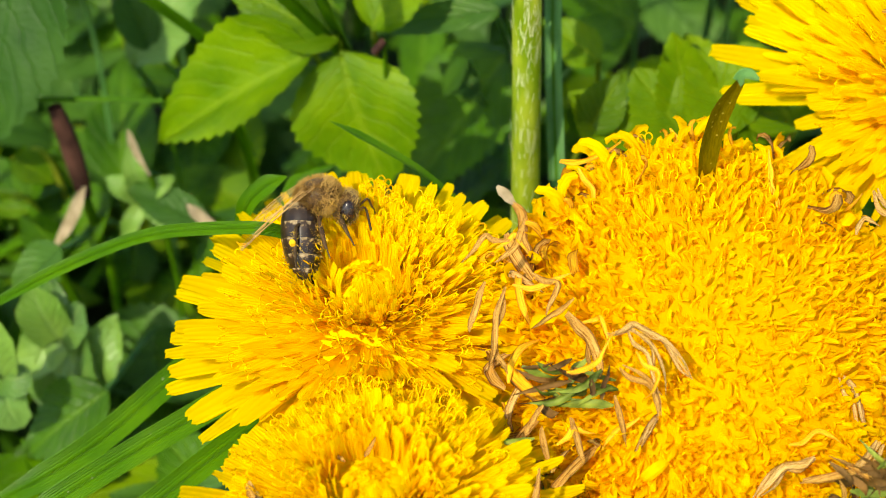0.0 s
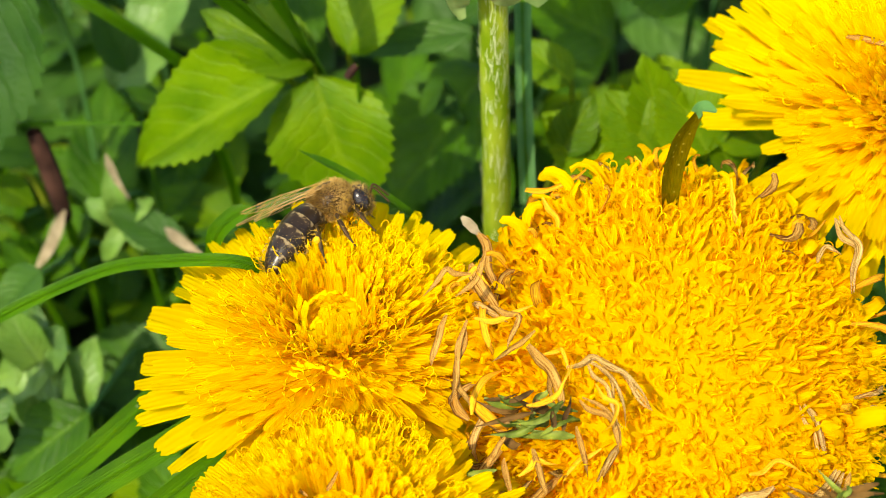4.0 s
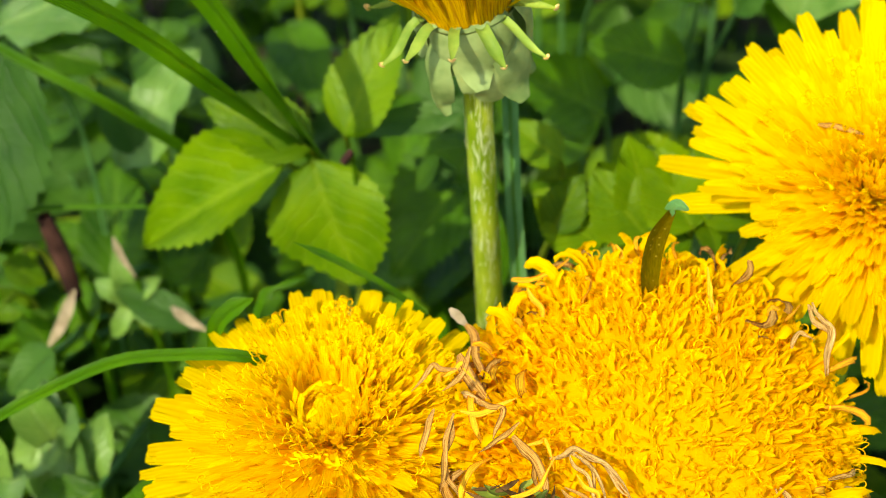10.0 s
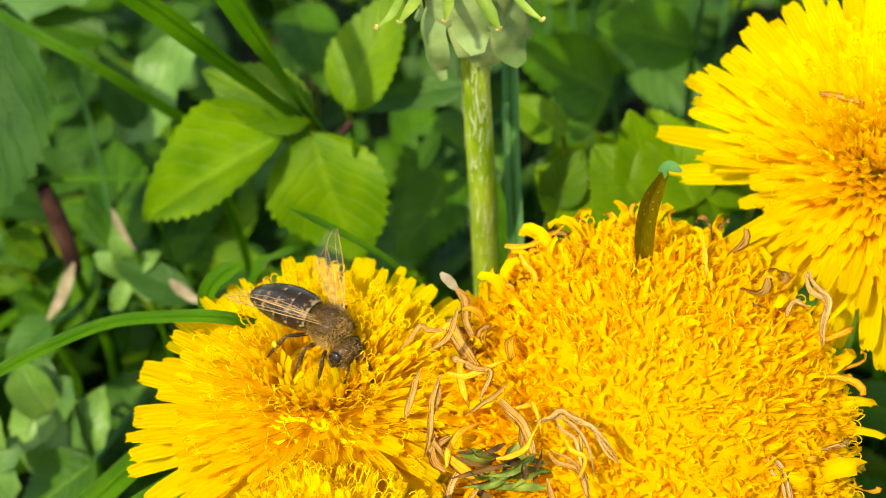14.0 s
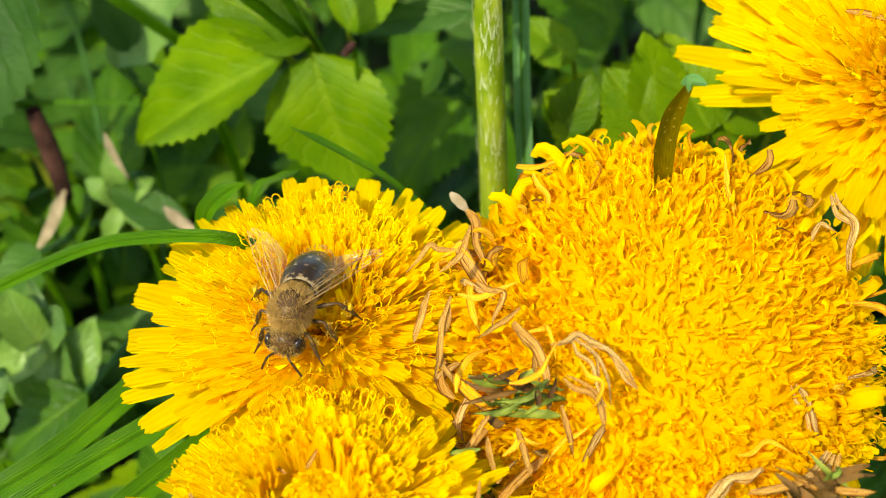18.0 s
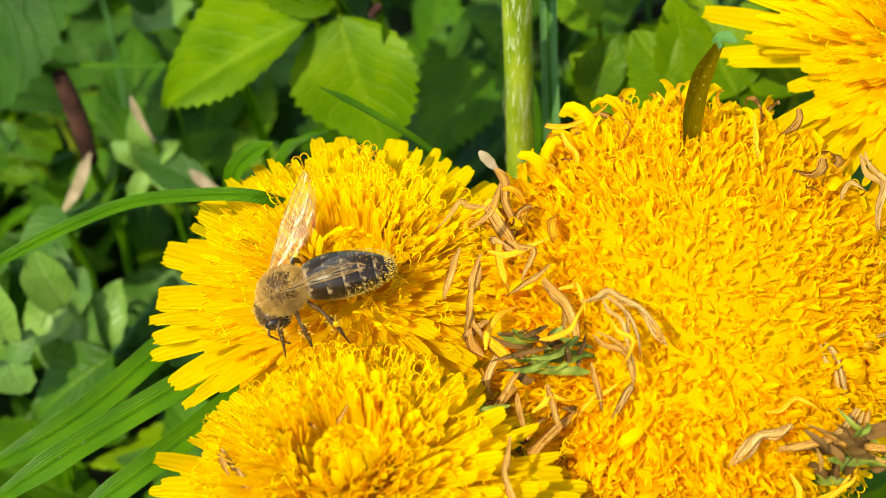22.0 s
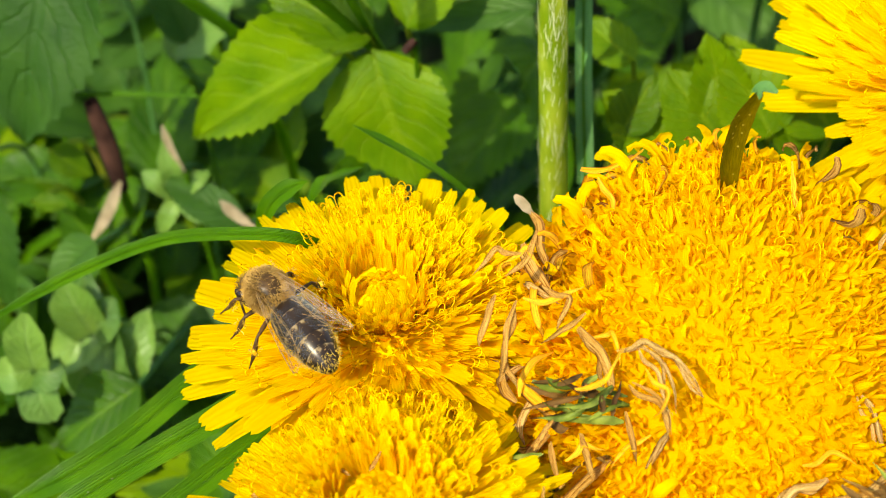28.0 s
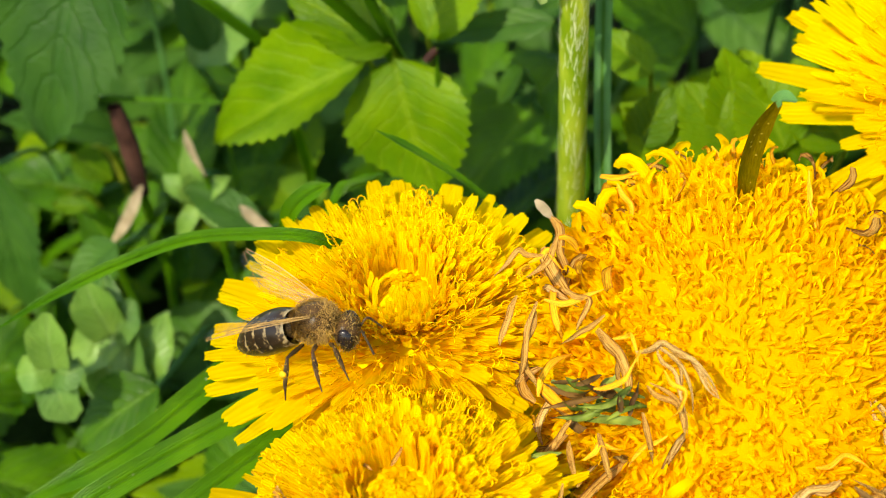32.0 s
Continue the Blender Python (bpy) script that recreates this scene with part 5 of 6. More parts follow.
# ---- the bee ----
def bee_materials():
    m, t, bsdf, out = material("bee_segment")
    uv = t.nodes.new("ShaderNodeUVMap")
    sep = t.nodes.new("ShaderNodeSeparateXYZ")
    t.links.new(uv.outputs[0], sep.inputs[0])
    coord = t.nodes.new("ShaderNodeTexCoord")
    n = node(t, "ShaderNodeTexNoise", Scale=1900.0, Detail=5.0)
    t.links.new(coord.outputs["Object"], n.inputs["Vector"])
    f = sums(t, "ADD", sep.outputs[1], sums(t, "MULTIPLY", sums(t, "SUBTRACT", n.outputs["Fac"], 0.49), 1.5))
    c = ramp(t, f, [(0.0, (0.24, 0.18, 0.095)), (0.13, (0.17, 0.115, 0.05)), (0.27, (0.024, 0.013, 0.006)), (1.0, (0.012, 0.007, 0.004))])
    dust = node(t, "ShaderNodeTexVoronoi", Scale=3200.0)
    t.links.new(coord.outputs["Object"], dust.inputs["Vector"])
    c = mix(t, ramp(t, dust.outputs["Distance"], [(0.0, (1, 1, 1)), (0.05, (1, 1, 1)), (0.08, (0, 0, 0))]), c, (0.34, 0.25, 0.11))
    t.links.new(c, bsdf.inputs["Base Color"])
    bsdf.inputs["Roughness"].default_value = 0.3
    bsdf.inputs["Specular IOR Level"].default_value = 0.28
    w, t, bsdf, out = material("bee_wing")
    tr = t.nodes.new("ShaderNodeBsdfTransparent")
    tr.inputs[0].default_value = (0.985, 0.96, 0.90, 1)
    gloss = node(t, "ShaderNodeBsdfAnisotropic", Color=(1.0, 0.97, 0.88, 1), Roughness=0.33)
    coord = t.nodes.new("ShaderNodeTexCoord")
    mp = t.nodes.new("ShaderNodeMapping")
    mp.inputs["Scale"].default_value = (1.0, 0.22, 1.0)
    n = node(t, "ShaderNodeTexNoise", Scale=1300.0, Detail=2.0)
    b = node(t, "ShaderNodeBump", Strength=1.0, Distance=0.0003)
    t.links.new(coord.outputs["Object"], mp.inputs["Vector"])
    t.links.new(mp.outputs[0], n.inputs["Vector"])
    t.links.new(n.outputs["Fac"], b.inputs["Height"])
    t.links.new(b.outputs[0], gloss.inputs["Normal"])
    s = t.nodes.new("ShaderNodeMixShader")
    s.inputs[0].default_value = 0.04
    t.links.new(tr.outputs[0], s.inputs[1])
    t.links.new(gloss.outputs[0], s.inputs[2])
    t.links.new(s.outputs[0], out.inputs[0])
    return m, w


SEGMENT, WING = bee_materials()
CHITIN = plain_material("bee_chitin", (0.022, 0.012, 0.005), (0.085, 0.045, 0.016), 1800.0, 0.35, 0.0, (1, 1, 1), 0.0001, 0.15)
EYE = plain_material("bee_eye", (0.008, 0.005, 0.004), (0.02, 0.012, 0.01), 3000.0, 0.25, 0.0, (1, 1, 1), 0.00005, 0.35)
HAIR = plain_material("bee_hair", (0.22, 0.125, 0.03), (0.50, 0.34, 0.11), 900.0, 0.7, 0.15, (1, 1, 1), 0.0001, 0.03)
POLLEN = plain_material("bee_pollen_hair", (0.5, 0.3, 0.03), (0.75, 0.5, 0.08), 900.0, 0.7, 0.3, (1, 1, 1), 0.0001, 0.03)
PELLET = plain_material("pollen_pellet", (0.55, 0.27, 0.01), (0.85, 0.50, 0.03), 2600.0, 0.9, 0.0, (1, 1, 1), 0.0003, 0.03)
VEIN = plain_material("wing_vein", (0.22, 0.12, 0.03), (0.4, 0.25, 0.09), 900.0, 0.5)


BODY = 1.14 * CM


def egg(centre, radii, rings=12, sides=18):
    grid = []
    for r in range(rings + 1):
        a = math.pi * r / rings
        grid.append([Vector((centre[0] + radii[0] * math.sin(a) * math.cos(k / sides * math.tau), centre[1] - radii[1] * math.cos(a), centre[2] + radii[2] * math.sin(a) * math.sin(k / sides * math.tau))) * BODY for k in range(sides + 1)])
    return sheet("egg", grid)


def hairs(centre, radii, count, length, rnd, only=None):
    pieces = []
    while len(pieces) < count:
        d = Vector((rnd.gauss(0, 1), rnd.gauss(0, 1), rnd.gauss(0, 1))).normalized()
        if only and not only(d):
            continue
        p = Vector((centre[0] + d.x * radii[0], centre[1] + d.y * radii[1], centre[2] + d.z * radii[2]))
        o = (d + Vector((rnd.gauss(0, 0.35), rnd.gauss(0, 0.35) - 0.25, rnd.gauss(0, 0.35)))).normalized()
        s = o.orthogonal().normalized() * 0.0032
        q = p + o * length * rnd.uniform(0.5, 1.15)
        pieces.append(([tuple((p - s) * BODY), tuple((p + s) * BODY), tuple(q * BODY)], [(0, 1, 2)], [(0, 0), (1, 0), (0.5, 1)]))
    return pieces


def wing_mesh(length, width, seed):
    """A wing along -y, its front edge at +x."""
    grid = []
    for r in range(11):
        s = r / 10
        front = 0.10 * math.sin(math.pi * s * 0.9) * width
        back = -width * (math.sin(math.pi * min(1.0, s * 0.93 + 0.05)) ** 0.7) * (0.35 + 0.65 * s)
        grid.append([Vector((front + (back - front) * k / 5, -length * s, 0.018 * math.sin(3 * s + k))) * BODY for k in range(6)])
    return grid


def bee():
    rnd = random.Random(31)
    b = new("honey_bee")
    tagged(b, "brown honey bee with dark banded abdomen and pollen-dusted hair", "bee")
    b.empty_display_size = 0.005
    body = part("thorax", mesh("thorax", [egg((0, 0.22, 0.03), (0.170, 0.198, 0.162))]), CHITIN, b)
    tagged(part("fuzz", mesh("fuzz", hairs((0, 0.22, 0.03), (0.170, 0.198, 0.162), 8200, 0.05, rnd, lambda d: d.z < 0.86 or rnd.random() < 0.12)), HAIR, body, "dense tan hair"), kind="stuff")
    tagged(part("pollen_fuzz", mesh("pollen_fuzz", hairs((0, 0.22, 0.01), (0.170, 0.198, 0.165), 420, 0.065, rnd, lambda d: d.z < 0.25)), POLLEN, body, "pollen-yellow hair"), kind="stuff")
    head = part("head", mesh("head", [egg((0, 0.46, -0.09), (0.15, 0.11, 0.15))]), CHITIN, b)
    tagged(part("face_hair", mesh("face_hair", hairs((0, 0.46, -0.09), (0.145, 0.105, 0.145), 1300, 0.055, rnd)), HAIR, head), kind="stuff")
    for sx in (-1, 1):
        part("eye", mesh("eye", [egg((sx * 0.122, 0.475, -0.085), (0.045, 0.07, 0.115), 8, 12)]), EYE, head, "glossy black compound eye")
        pts = [Vector(p) * BODY for p in ((sx * 0.04, 0.56, -0.08), (sx * 0.09, 0.62, -0.03), (sx * 0.13, 0.66, -0.1), (sx * 0.17, 0.7, -0.2))]
        part("antenna", mesh("antenna", [tube(glide(pts, 4), [0.011 * BODY] * 13, 6)]), CHITIN, head)
    # abdomen: overlapping rings that taper to the tail and bend down a little
    ab = part("abdomen", mesh("abdomen", [tube([Vector((0, 0.06, 0)) * BODY, Vector((0, -0.02, -0.01)) * BODY], [0.07 * BODY, 0.1 * BODY], 12)]), CHITIN, b)
    edges = [0.02, -0.13, -0.275, -0.41, -0.53, -0.63, -0.71]
    for k in range(6):
        grid = []
        for j in range(5):
            y = edges[k] + (edges[k + 1] - edges[k] - (0.014 if k < 5 else 0)) * j / 4
            s = (0.04 - y) / 0.76
            r = 0.190 * max(0.0, math.sin(math.pi * min(1.0, 0.16 + 0.845 * s ** 0.85))) ** 0.5 + 0.006 - 0.004 * (j == 0)
            if k == 5 and j == 4:
                r = 0.012
            z0 = -0.02 - 0.09 * s * s
            grid.append([Vector((r * 1.03 * math.cos(i / 22 * math.tau), y, z0 + r * 0.92 * math.sin(i / 22 * math.tau))) * BODY for i in range(23)])
        part("abdomen_ring", mesh("abdomen_ring", [sheet("ring", grid)]), SEGMENT, ab, "dark brown ring with a pale hair band")
    tagged(part("abdomen_fuzz", mesh("abdomen_fuzz", hairs((0, -0.33, -0.05), (0.190, 0.38, 0.168), 1000, 0.036, rnd, lambda d: d.z < 0.35 or d.y < -0.8)), POLLEN, ab, "pollen-yellow hair"), kind="stuff")
    tagged(part("abdomen_down", mesh("abdomen_down", hairs((0, -0.31, -0.05), (0.193, 0.39, 0.172), 700, 0.02, rnd)), HAIR, ab, "short tan hair"), kind="stuff")
    for sx in (-1, 1):
        for y0, reach in ((0.34, (0.11, 0.08, 0.17)), (0.22, (0.2, 0.02, 0.2)), (0.1, (0.28, -0.09, 0.2))):
            hip = Vector((sx * 0.12, y0, -0.12))
            knee = hip + Vector((sx * reach[0] * 0.75, reach[1] * 0.7, 0.05))
            ankle = knee + Vector((sx * reach[0] * 0.35, reach[1] * 0.5, -reach[2]))
            foot = ankle + Vector((sx * 0.06, reach[1] * 0.35 + 0.02, -0.12))
            pts = [hip, hip.lerp(knee, 0.5), knee, knee.lerp(ankle, 0.5), ankle, ankle.lerp(foot, 0.5), foot]
            leg = part("leg", mesh("leg", [tube([p * BODY for p in pts], [x * BODY for x in (0.018, 0.022, 0.013, 0.024, 0.018, 0.009, 0.006)], 7)]), CHITIN, b)
            if y0 == 0.1:
                c = knee.lerp(ankle, 0.55) + Vector((sx * 0.03, -0.02, 0))
                part("pollen_basket", mesh("pollen_basket", [egg(c, (0.022, 0.03, 0.036), 8, 10)]), PELLET, leg, "orange pollen pellet")
            tagged(part("leg_hair", mesh("leg_hair", hairs(knee.lerp(ankle, 0.6), (0.04, 0.04, 0.09), 60, 0.04, rnd)), POLLEN, leg), kind="stuff")
    wings = []
    for sx in (-1, 1):
        for name, ln, wd, hinge in (("forewing", 0.86, 0.30, (0.13, 0.24, 0.17)), ("hindwing", 0.6, 0.22, (0.12, 0.14, 0.15))):
            grid = wing_mesh(ln, wd, 3)
            if sx < 0:
                grid = [[Vector((-p.x, p.y, p.z)) for p in row] for row in grid]
            w = part(name, mesh(name, [sheet("wing", grid)]), WING, b, "clear brownish veined wing")
            veins = [tube([row[k] + Vector((0, 0, 0.002 * BODY)) for row in grid], [0.0036 * BODY if k == 0 else 0.0024 * BODY] * 11, 4) for k in (0, 1, 3)]
            veins += [tube([grid[r][0], grid[r + 1][2], grid[r + 1][3], grid[r][4]], [0.002 * BODY] * 4, 4) for r in (3, 5, 7)]
            part("wing_vein", mesh("wing_vein", veins), VEIN, w)
            wings.append((w, sx, name, hinge))
    return b, wings, head, ab


BEE, WINGS, HEAD, ABDOMEN = bee()


def stand(c, ahead, up):
    """The pose of a thing that heads one way with its back another way."""
    y = Vector(ahead).normalized()
    z = (Vector(up) - y * Vector(up).dot(y)).normalized()
    return Matrix.Translation(P(c)) @ Matrix((y.cross(z), y, z)).transposed().to_4x4()


def wing_pose(sx, name, hinge, spread, raised, aside=0):
    """spread: degrees away from the back; raised: degrees above it; aside: degrees by which both lie to one side."""
    a = spread if name == "forewing" else spread * 0.8 + 4
    return pose(sx * hinge[0] * BODY, hinge[1] * BODY, hinge[2] * BODY, 0, 0, sx * a + aside) @ pose(0, 0, 0, -raised, -sx * 6, 0)


def swing(angle, stem):
    """A bent grass blade turned about its root; degrees down."""
    axis = Vector((0, -0.83, 0.56)).normalized()
    return Matrix.Translation(stem.location.copy()) @ Matrix.Rotation(radians(angle), 4, axis)


def nod(angle):
    """The bee's head bent down about its neck; degrees."""
    neck = Vector((0, 0.38, -0.05)) * BODY
    return Matrix.Translation(neck) @ Matrix.Rotation(radians(-angle), 4, "X") @ Matrix.Translation(-neck)


def bent(x, y, z):
    """The abdomen turned about the waist, so that the tail points that way on the bee."""
    waist = Vector((0, 0.04, 0)) * BODY
    turn = Vector((0, -1, -0.12)).rotation_difference(Vector((x, y, z))).to_matrix().to_4x4()
    return Matrix.Translation(waist) @ turn @ Matrix.Translation(-waist)


def motions():
    walk(BEE, [
        (0, stand((-1.48, 0.24, 0.34), (0.97, 0.00, 0.24), (-0.23, 0.20, 0.95))),
        (1, stand((-1.28, 0.48, 0.36), (1.00, 0.00, 0.09), (-0.09, 0.40, 0.91))),
        (2, stand((-1.17, 0.39, 0.43), (0.98, 0.08, 0.16), (-0.18, 0.44, 0.88))),
        (3, stand((-1.03, 0.47, 0.41), (1.00, -0.08, -0.03), (0.06, 0.44, 0.90))),
        (4, stand((-1.04, 0.77, 0.23), (0.89, 0.25, 0.38), (-0.45, 0.38, 0.81))),
        (4.5, stand((-1.25, 0.86, 0.18), (0.86, 0.23, 0.46), (-0.50, 0.22, 0.83))),
        (6.5, stand((-1.09, 0.78, 0.27), (0.27, 0.93, 0.26), (-0.06, -0.25, 0.97))),
        (7, stand((-1.32, 0.81, 0.30), (0.44, 0.82, -0.36), (0.21, 0.30, 0.93))),
        (7.2, stand((-1.27, 1.01, 0.23), (0.36, 0.93, 0.06), (-0.49, 0.14, 0.86))),
        (7.4, stand((-1.96, 1.63, 1.75), (0.78, 0.55, 0.30), (-0.29, -0.11, 0.95))),
        (7.5, stand((-1.92, 1.23, 1.59), (0.69, 0.63, 0.37), (-0.31, -0.21, 0.93))),
        (7.6, stand((-2.14, 1.06, 1.82), (0.89, 0.29, 0.35), (-0.35, -0.06, 0.94))),
        (7.8, stand((-1.57, -0.48, 2.81), (0.63, 0.02, 0.78), (-0.40, -0.85, 0.34))),
        (8, stand((-1.11, -0.44, 3.22), (0.36, 0.28, 0.89), (-0.14, -0.93, 0.35))),
        (8.2, stand((-0.19, 0.04, 3.53), (0.18, 0.09, 0.98), (-0.14, -0.98, 0.12))),
        (8.4, stand((-0.10, 0.90, 4.30), (0.10, 0.60, 0.80), (0.03, -0.80, 0.60))),
        (8.8, stand((-1.04, 2.92, 3.48), (0.15, 0.98, 0.14), (0.08, -0.15, 0.98))),
        (9.6, stand((-2.09, 4.23, 3.85), (0.07, 0.98, 0.20), (0.02, -0.20, 0.98))),
        (10.2, stand((-2.03, 3.42, 3.53), (0.07, -0.96, 0.28), (-0.01, 0.28, 0.96))),
        (10.5, stand((-0.96, 2.30, 2.80), (0.24, -0.96, 0.17), (0.06, 0.19, 0.98))),
        (10.7, stand((-0.91, 1.55, 2.05), (-0.37, -0.92, 0.12), (0.28, 0.02, 0.96))),
        (10.9, stand((-1.20, 1.38, 1.79), (-0.16, -0.49, 0.86), (0.99, -0.12, 0.11))),
        (11, stand((-1.13, 1.42, 2.01), (-0.34, -0.59, 0.74), (0.89, 0.05, 0.45))),
        (11.1, stand((-1.40, 1.46, 1.92), (-0.10, -0.39, 0.91), (0.84, -0.52, -0.13))),
        (11.2, stand((-1.30, 1.53, 2.05), (-0.10, -0.52, 0.85), (0.98, -0.19, -0.00))),
        (11.3, stand((-1.32, 1.90, 2.47), (-0.27, -0.85, 0.45), (0.14, 0.43, 0.89))),
        (11.4, stand((-2.16, 1.88, 2.51), (0.21, -0.87, 0.44), (-0.05, 0.44, 0.90))),
        (11.5, stand((-2.36, 1.80, 2.60), (0.54, -0.73, 0.42), (-0.16, 0.40, 0.90))),
        (11.6, stand((-1.09, 2.23, 2.90), (0.17, -0.91, 0.38), (0.06, 0.39, 0.92))),
        (11.7, stand((-1.18, 1.90, 2.47), (-0.00, -0.90, 0.43), (0.13, 0.43, 0.90))),
        (11.8, stand((-2.07, 1.60, 2.35), (-0.01, -0.90, 0.43), (0.02, 0.43, 0.90))),
        (11.9, stand((-1.57, 1.48, 2.22), (-0.06, -0.89, 0.46), (0.24, 0.43, 0.87))),
        (12, stand((-0.57, 1.36, 2.03), (-0.21, -0.87, 0.46), (0.28, 0.40, 0.88))),
        (12.1, stand((-1.59, 0.99, 1.67), (-0.26, -0.96, -0.10), (0.40, -0.20, 0.89))),
        (12.2, stand((-0.64, 1.10, 1.70), (-0.27, -0.96, -0.06), (0.41, -0.18, 0.89))),
        (12.3, stand((-0.33, 0.95, 1.39), (-0.47, -0.87, 0.14), (0.32, -0.02, 0.95))),
        (12.4, stand((-0.99, 0.97, 1.44), (-0.16, -0.95, 0.26), (0.45, 0.16, 0.88))),
        (12.5, stand((-1.40, 0.92, 1.35), (0.33, -0.94, -0.06), (0.32, 0.05, 0.95))),
        (12.6, stand((-1.48, 0.86, 1.20), (0.26, -0.90, -0.35), (0.38, -0.23, 0.90))),
        (12.7, stand((-1.36, 0.69, 1.08), (0.29, -0.90, -0.31), (0.48, -0.14, 0.87))),
        (12.8, stand((-1.11, 0.45, 0.85), (0.18, -0.98, -0.07), (0.42, 0.01, 0.91))),
        (12.9, stand((-1.42, 0.18, 0.79), (0.58, -0.81, 0.09), (0.07, 0.16, 0.98))),
        (13, stand((-1.24, 0.61, 0.45), (0.54, -0.83, -0.14), (0.18, -0.05, 0.98))),
        (13.1, stand((-0.97, 0.44, 0.34), (0.54, -0.79, -0.30), (0.23, -0.20, 0.95))),
        (13.2, stand((-1.07, 0.75, 0.25), (0.56, -0.76, -0.33), (0.24, -0.23, 0.94))),
        (13.3, stand((-1.16, 0.84, 0.19), (0.56, -0.76, -0.32), (0.24, -0.22, 0.94))),
        (13.5, stand((-0.97, 0.15, 0.17), (0.78, -0.56, -0.29), (0.22, -0.19, 0.96))),
        (14, stand((-0.76, -0.06, 0.33), (0.68, -0.68, -0.28), (0.21, -0.19, 0.96))),
        (14.5, stand((-0.75, -0.19, 0.25), (0.53, -0.78, -0.34), (0.22, -0.26, 0.94))),
        (16.5, stand((-0.53, -0.54, 0.15), (0.26, -0.87, -0.42), (0.47, -0.26, 0.84))),
        (17, stand((-0.48, -0.68, 0.24), (0.32, -0.86, -0.41), (0.43, -0.25, 0.87))),
        (18, stand((-0.85, -0.88, 0.31), (-0.21, -0.92, -0.33), (-0.06, -0.33, 0.94))),
        (19, stand((-0.77, -0.92, 0.25), (-0.28, -0.91, -0.31), (-0.02, -0.32, 0.95))),
        (20, stand((-0.74, -1.12, -0.00), (-0.42, -0.90, 0.14), (0.10, 0.10, 0.99))),
        (21, stand((-0.98, -1.19, 0.17), (-0.91, -0.34, -0.23), (-0.14, -0.27, 0.95))),
        (22, stand((-1.01, -1.27, 0.23), (-0.84, -0.42, -0.34), (-0.25, -0.26, 0.93))),
        (23, stand((-1.17, -1.20, 0.04), (-0.85, -0.28, 0.44), (0.48, -0.12, 0.87))),
        (24, stand((-1.31, -1.26, 0.07), (-0.87, -0.30, 0.39), (0.46, -0.17, 0.87))),
        (24.5, stand((-1.42, -1.36, 0.13), (-0.74, -0.32, 0.59), (0.64, -0.07, 0.77))),
        (26.5, stand((-1.53, -1.01, 0.09), (-0.32, 0.86, 0.41), (0.01, -0.43, 0.90))),
        (27, stand((-1.54, -0.89, 0.12), (-0.36, 0.83, 0.43), (0.03, -0.45, 0.89))),
        (27.5, stand((-1.63, -0.93, 0.10), (-0.57, 0.74, 0.35), (0.04, -0.40, 0.91))),
        (28, stand((-1.55, -1.01, 0.13), (-0.79, 0.49, 0.36), (0.14, -0.44, 0.89))),
        (28.5, stand((-1.58, -1.18, 0.42), (-0.68, 0.67, 0.30), (0.06, -0.36, 0.93))),
        (29, stand((-1.63, -1.07, 0.22), (-0.68, 0.54, 0.50), (0.23, -0.49, 0.84))),
        (29.5, stand((-1.84, -0.48, 0.14), (0.95, -0.03, 0.31), (-0.31, -0.10, 0.94))),
        (30, stand((-1.83, -0.47, 0.28), (0.97, -0.21, 0.10), (-0.10, -0.02, 0.99))),
        (30.5, stand((-1.92, -0.63, 0.23), (0.94, 0.16, 0.30), (-0.34, 0.26, 0.90))),
        (31, stand((-2.04, -0.63, 0.24), (0.99, -0.10, 0.06), (-0.04, 0.21, 0.98))),
        (31.5, stand((-1.70, -1.21, 0.18), (0.83, -0.37, 0.43), (-0.39, 0.17, 0.90))),
        (32, stand((-1.69, -1.41, 0.25), (0.98, -0.10, 0.20), (-0.20, 0.02, 0.98))),
    ])
    walk(ABDOMEN, [
        (0, bent(0.53, -0.07, -0.84)), (1, bent(0.28, -0.21, -0.94)), (2, bent(0.23, -0.38, -0.90)), (3, bent(0.27, -0.47, -0.84)),
        (4, bent(0.56, -0.76, -0.33)), (4.5, bent(0.82, -0.50, -0.28)), (6.5, bent(0.08, -0.98, 0.18)), (7, bent(0.19, -0.97, -0.16)),
        (7.3, bent(0, -1, -0.1)), (13.3, bent(0, -1, -0.1)), (14, bent(0.21, -0.91, -0.35)), (14.5, bent(0.27, -0.93, -0.25)),
        (16.5, bent(0.30, -0.80, -0.52)), (17, bent(0.27, -0.83, -0.49)), (18, bent(0.04, -0.83, -0.56)), (19, bent(0.07, -0.88, -0.46)),
        (20, bent(0.07, -0.92, 0.39)), (21, bent(-0.19, -0.98, -0.07)), (22, bent(-0.30, -0.93, -0.20)), (23, bent(-0.07, -0.95, 0.30)),
        (24, bent(-0.23, -0.91, 0.35)), (24.5, bent(-0.18, -0.95, 0.26)), (26.5, bent(-0.07, -0.98, 0.20)), (27, bent(-0.09, -0.99, 0.12)),
        (27.5, bent(-0.10, -0.95, 0.30)), (28, bent(-0.27, -0.93, 0.25)), (28.5, bent(-0.04, -0.99, -0.09)), (29, bent(-0.04, -0.99, 0.10)),
        (29.5, bent(0.65, 0.20, -0.73)), (30, bent(0.66, 0.19, -0.73)), (30.5, bent(0.44, -0.57, -0.69)), (31, bent(0.88, 0.13, -0.46)),
        (31.5, bent(0.11, -0.97, -0.23)), (32, bent(-0.26, -0.85, -0.46)),
    ])
    calm = [(0, 7, -28), (1, 7, -20), (2, 8, -14), (3.5, 9, -5), (4.5, 16, 10), (6.5, 16, 6), (6.8, 30, 14), (7.0, 66, 20)]
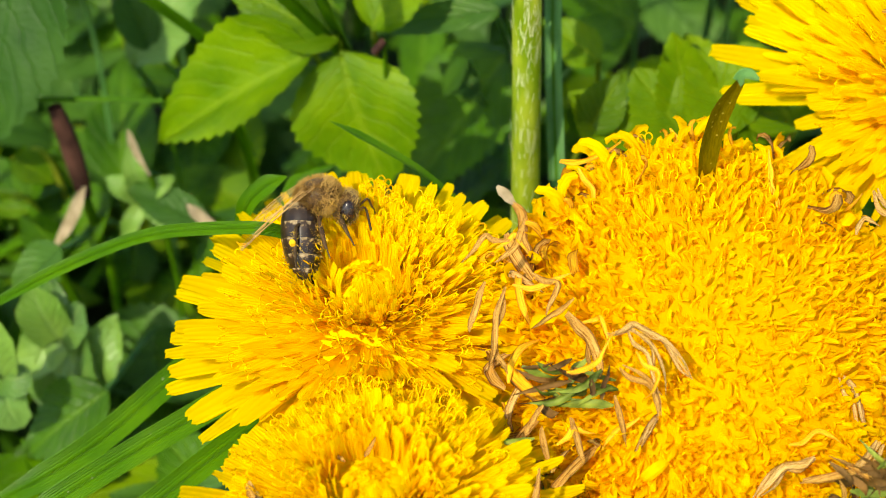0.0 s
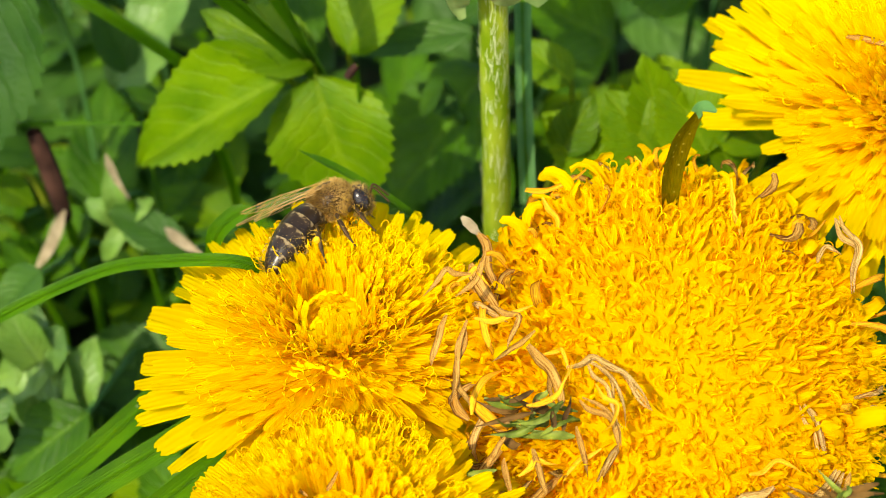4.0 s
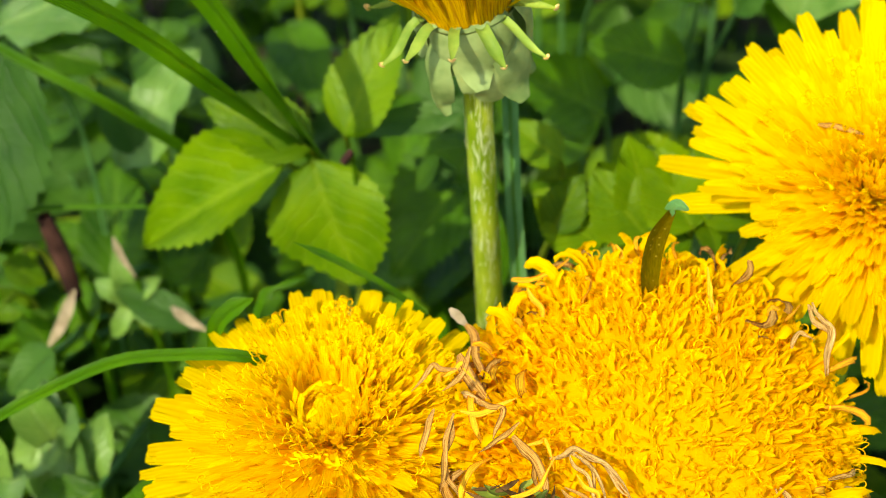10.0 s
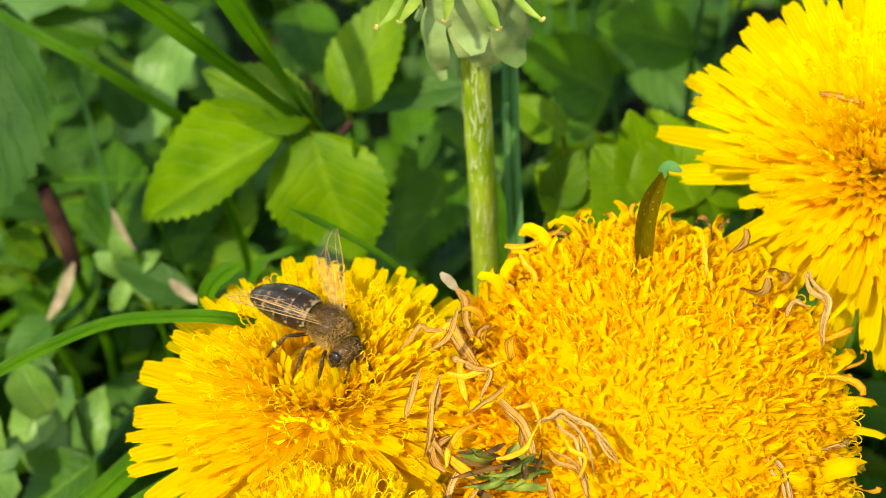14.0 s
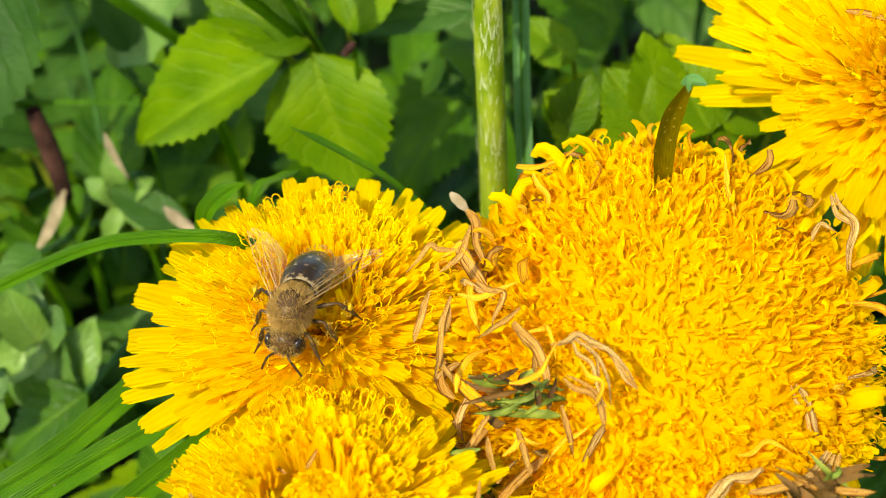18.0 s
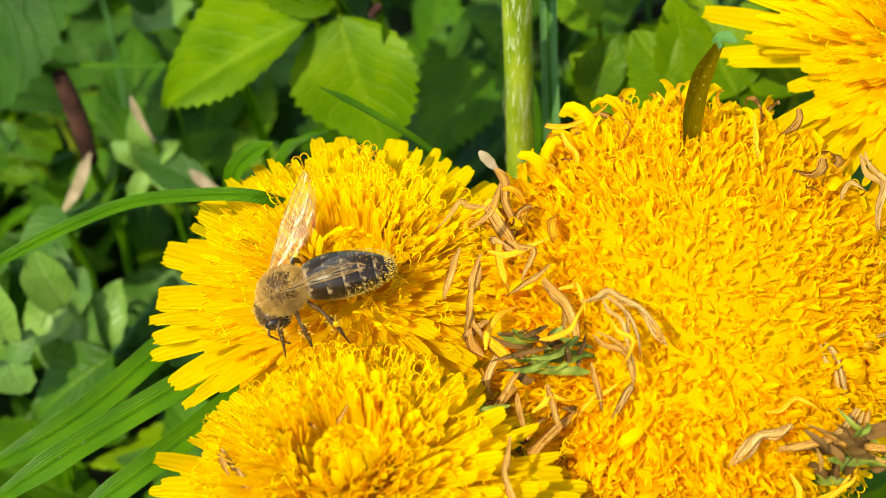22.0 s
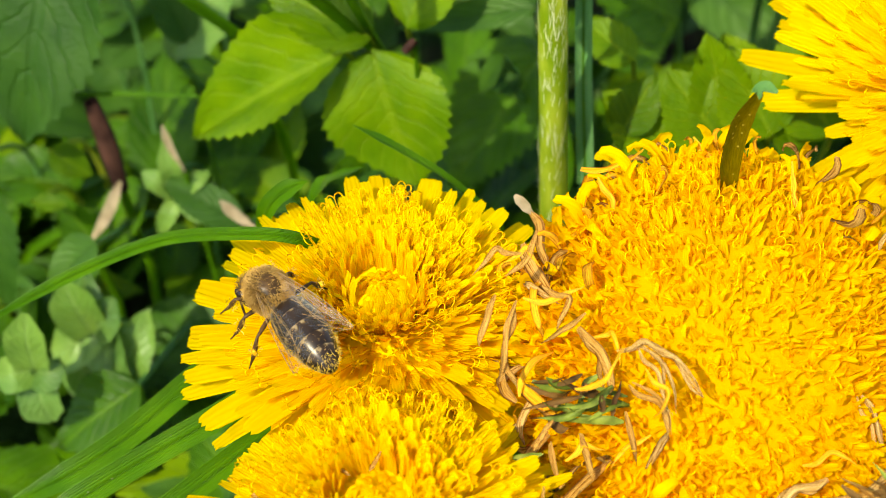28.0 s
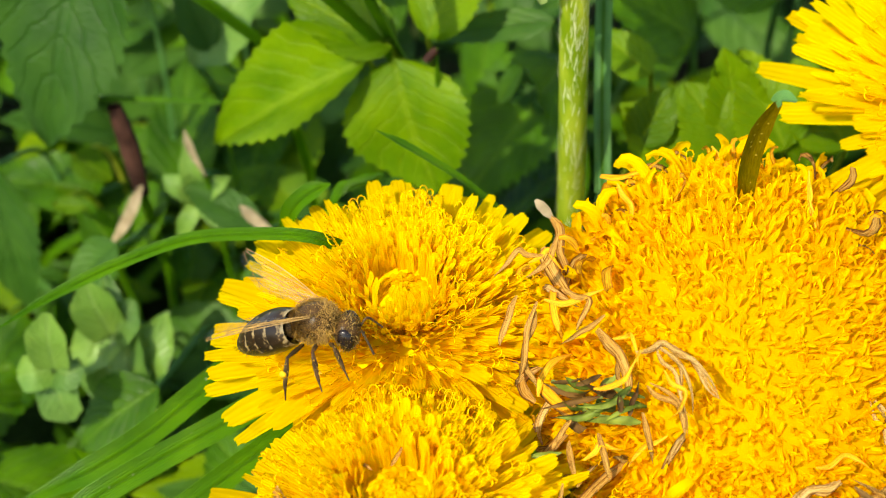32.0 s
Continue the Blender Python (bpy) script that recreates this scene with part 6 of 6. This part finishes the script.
    beat = [(7.1 + 0.1 * k, 82, 35 if k % 2 else -12) for k in range(44)]
    beat += [(11.5, 60, 30), (11.6, 80, -10)] + [(11.7, 80, 32), (11.8, 80, -8)] + [(11.9 + 0.1 * k, 26 + 6 * (k % 2), 9 + 4 * (k % 3)) for k in range(10)] + [(12.9, 55, 22)]
    after = [(13.0, 60, 30), (13.5, 48, 34), (14.0, 40, 10, 6), (14.5, 22, 0, 12), (16.5, 12, -14, 20), (17.5, 12, -14, 14), (18.0, 32, -12), (18.5, 26, -12), (19.0, 28, -12), (19.5, 22, 0), (20.5, 20, 8), (21.5, 30, 14),
             (22.2, 40, 24), (23.0, 44, 30), (24.5, 44, 30), (26.5, 16, 12, -6), (28.0, 14, 16, -14), (29.0, 14, 12, -4), (29.6, 8, -22), (30.2, 8, -26), (30.5, 14, -6), (31.0, 24, 12), (31.3, 30, 10), (32.0, 34, 12)]
    rows = calm + beat + after
    for w, sx, name, hinge in WINGS:
        walk(w, [(t, wing_pose(sx, name, hinge, *v)) for t, *v in rows])
    walk(HEAD, [(t, nod(a)) for t, a in ((0, 20), (0.6, 15), (4, 0), (14.5, 10), (16.5, 15), (20, 20), (21, 45), (22, 62), (24.5, 74), (26.5, 78), (29.0, 72), (29.6, 20), (30.3, 10), (30.6, 0), (32, 0))])
    walk(STEADY, [(t, swing(a, STEADY)) for t, a in ((0, 0), (11.8, 0), (11.9, -4), (12.0, -8), (12.1, -3), (12.2, 0), (32, 0))])
    walk(SWAYING, [(t, swing(a, SWAYING)) for t, a in ((0, 0), (10.4, 0), (10.5, 0), (10.7, 5), (10.9, 13), (11.0, 13), (11.1, 17), (11.2, 23), (11.3, 16), (11.4, 17), (11.5, 25), (11.6, -17), (11.7, -7), (11.8, 35), (11.9, 38), (12.0, -31),
         (12.1, 25), (12.2, 0), (12.3, -12), (12.4, 10), (12.5, 15), (12.6, 26), (12.7, 40), (12.8, -12), (12.9, -1), (13.0, 0), (13.2, 2), (13.5, 0), (32, 0))])


motions()
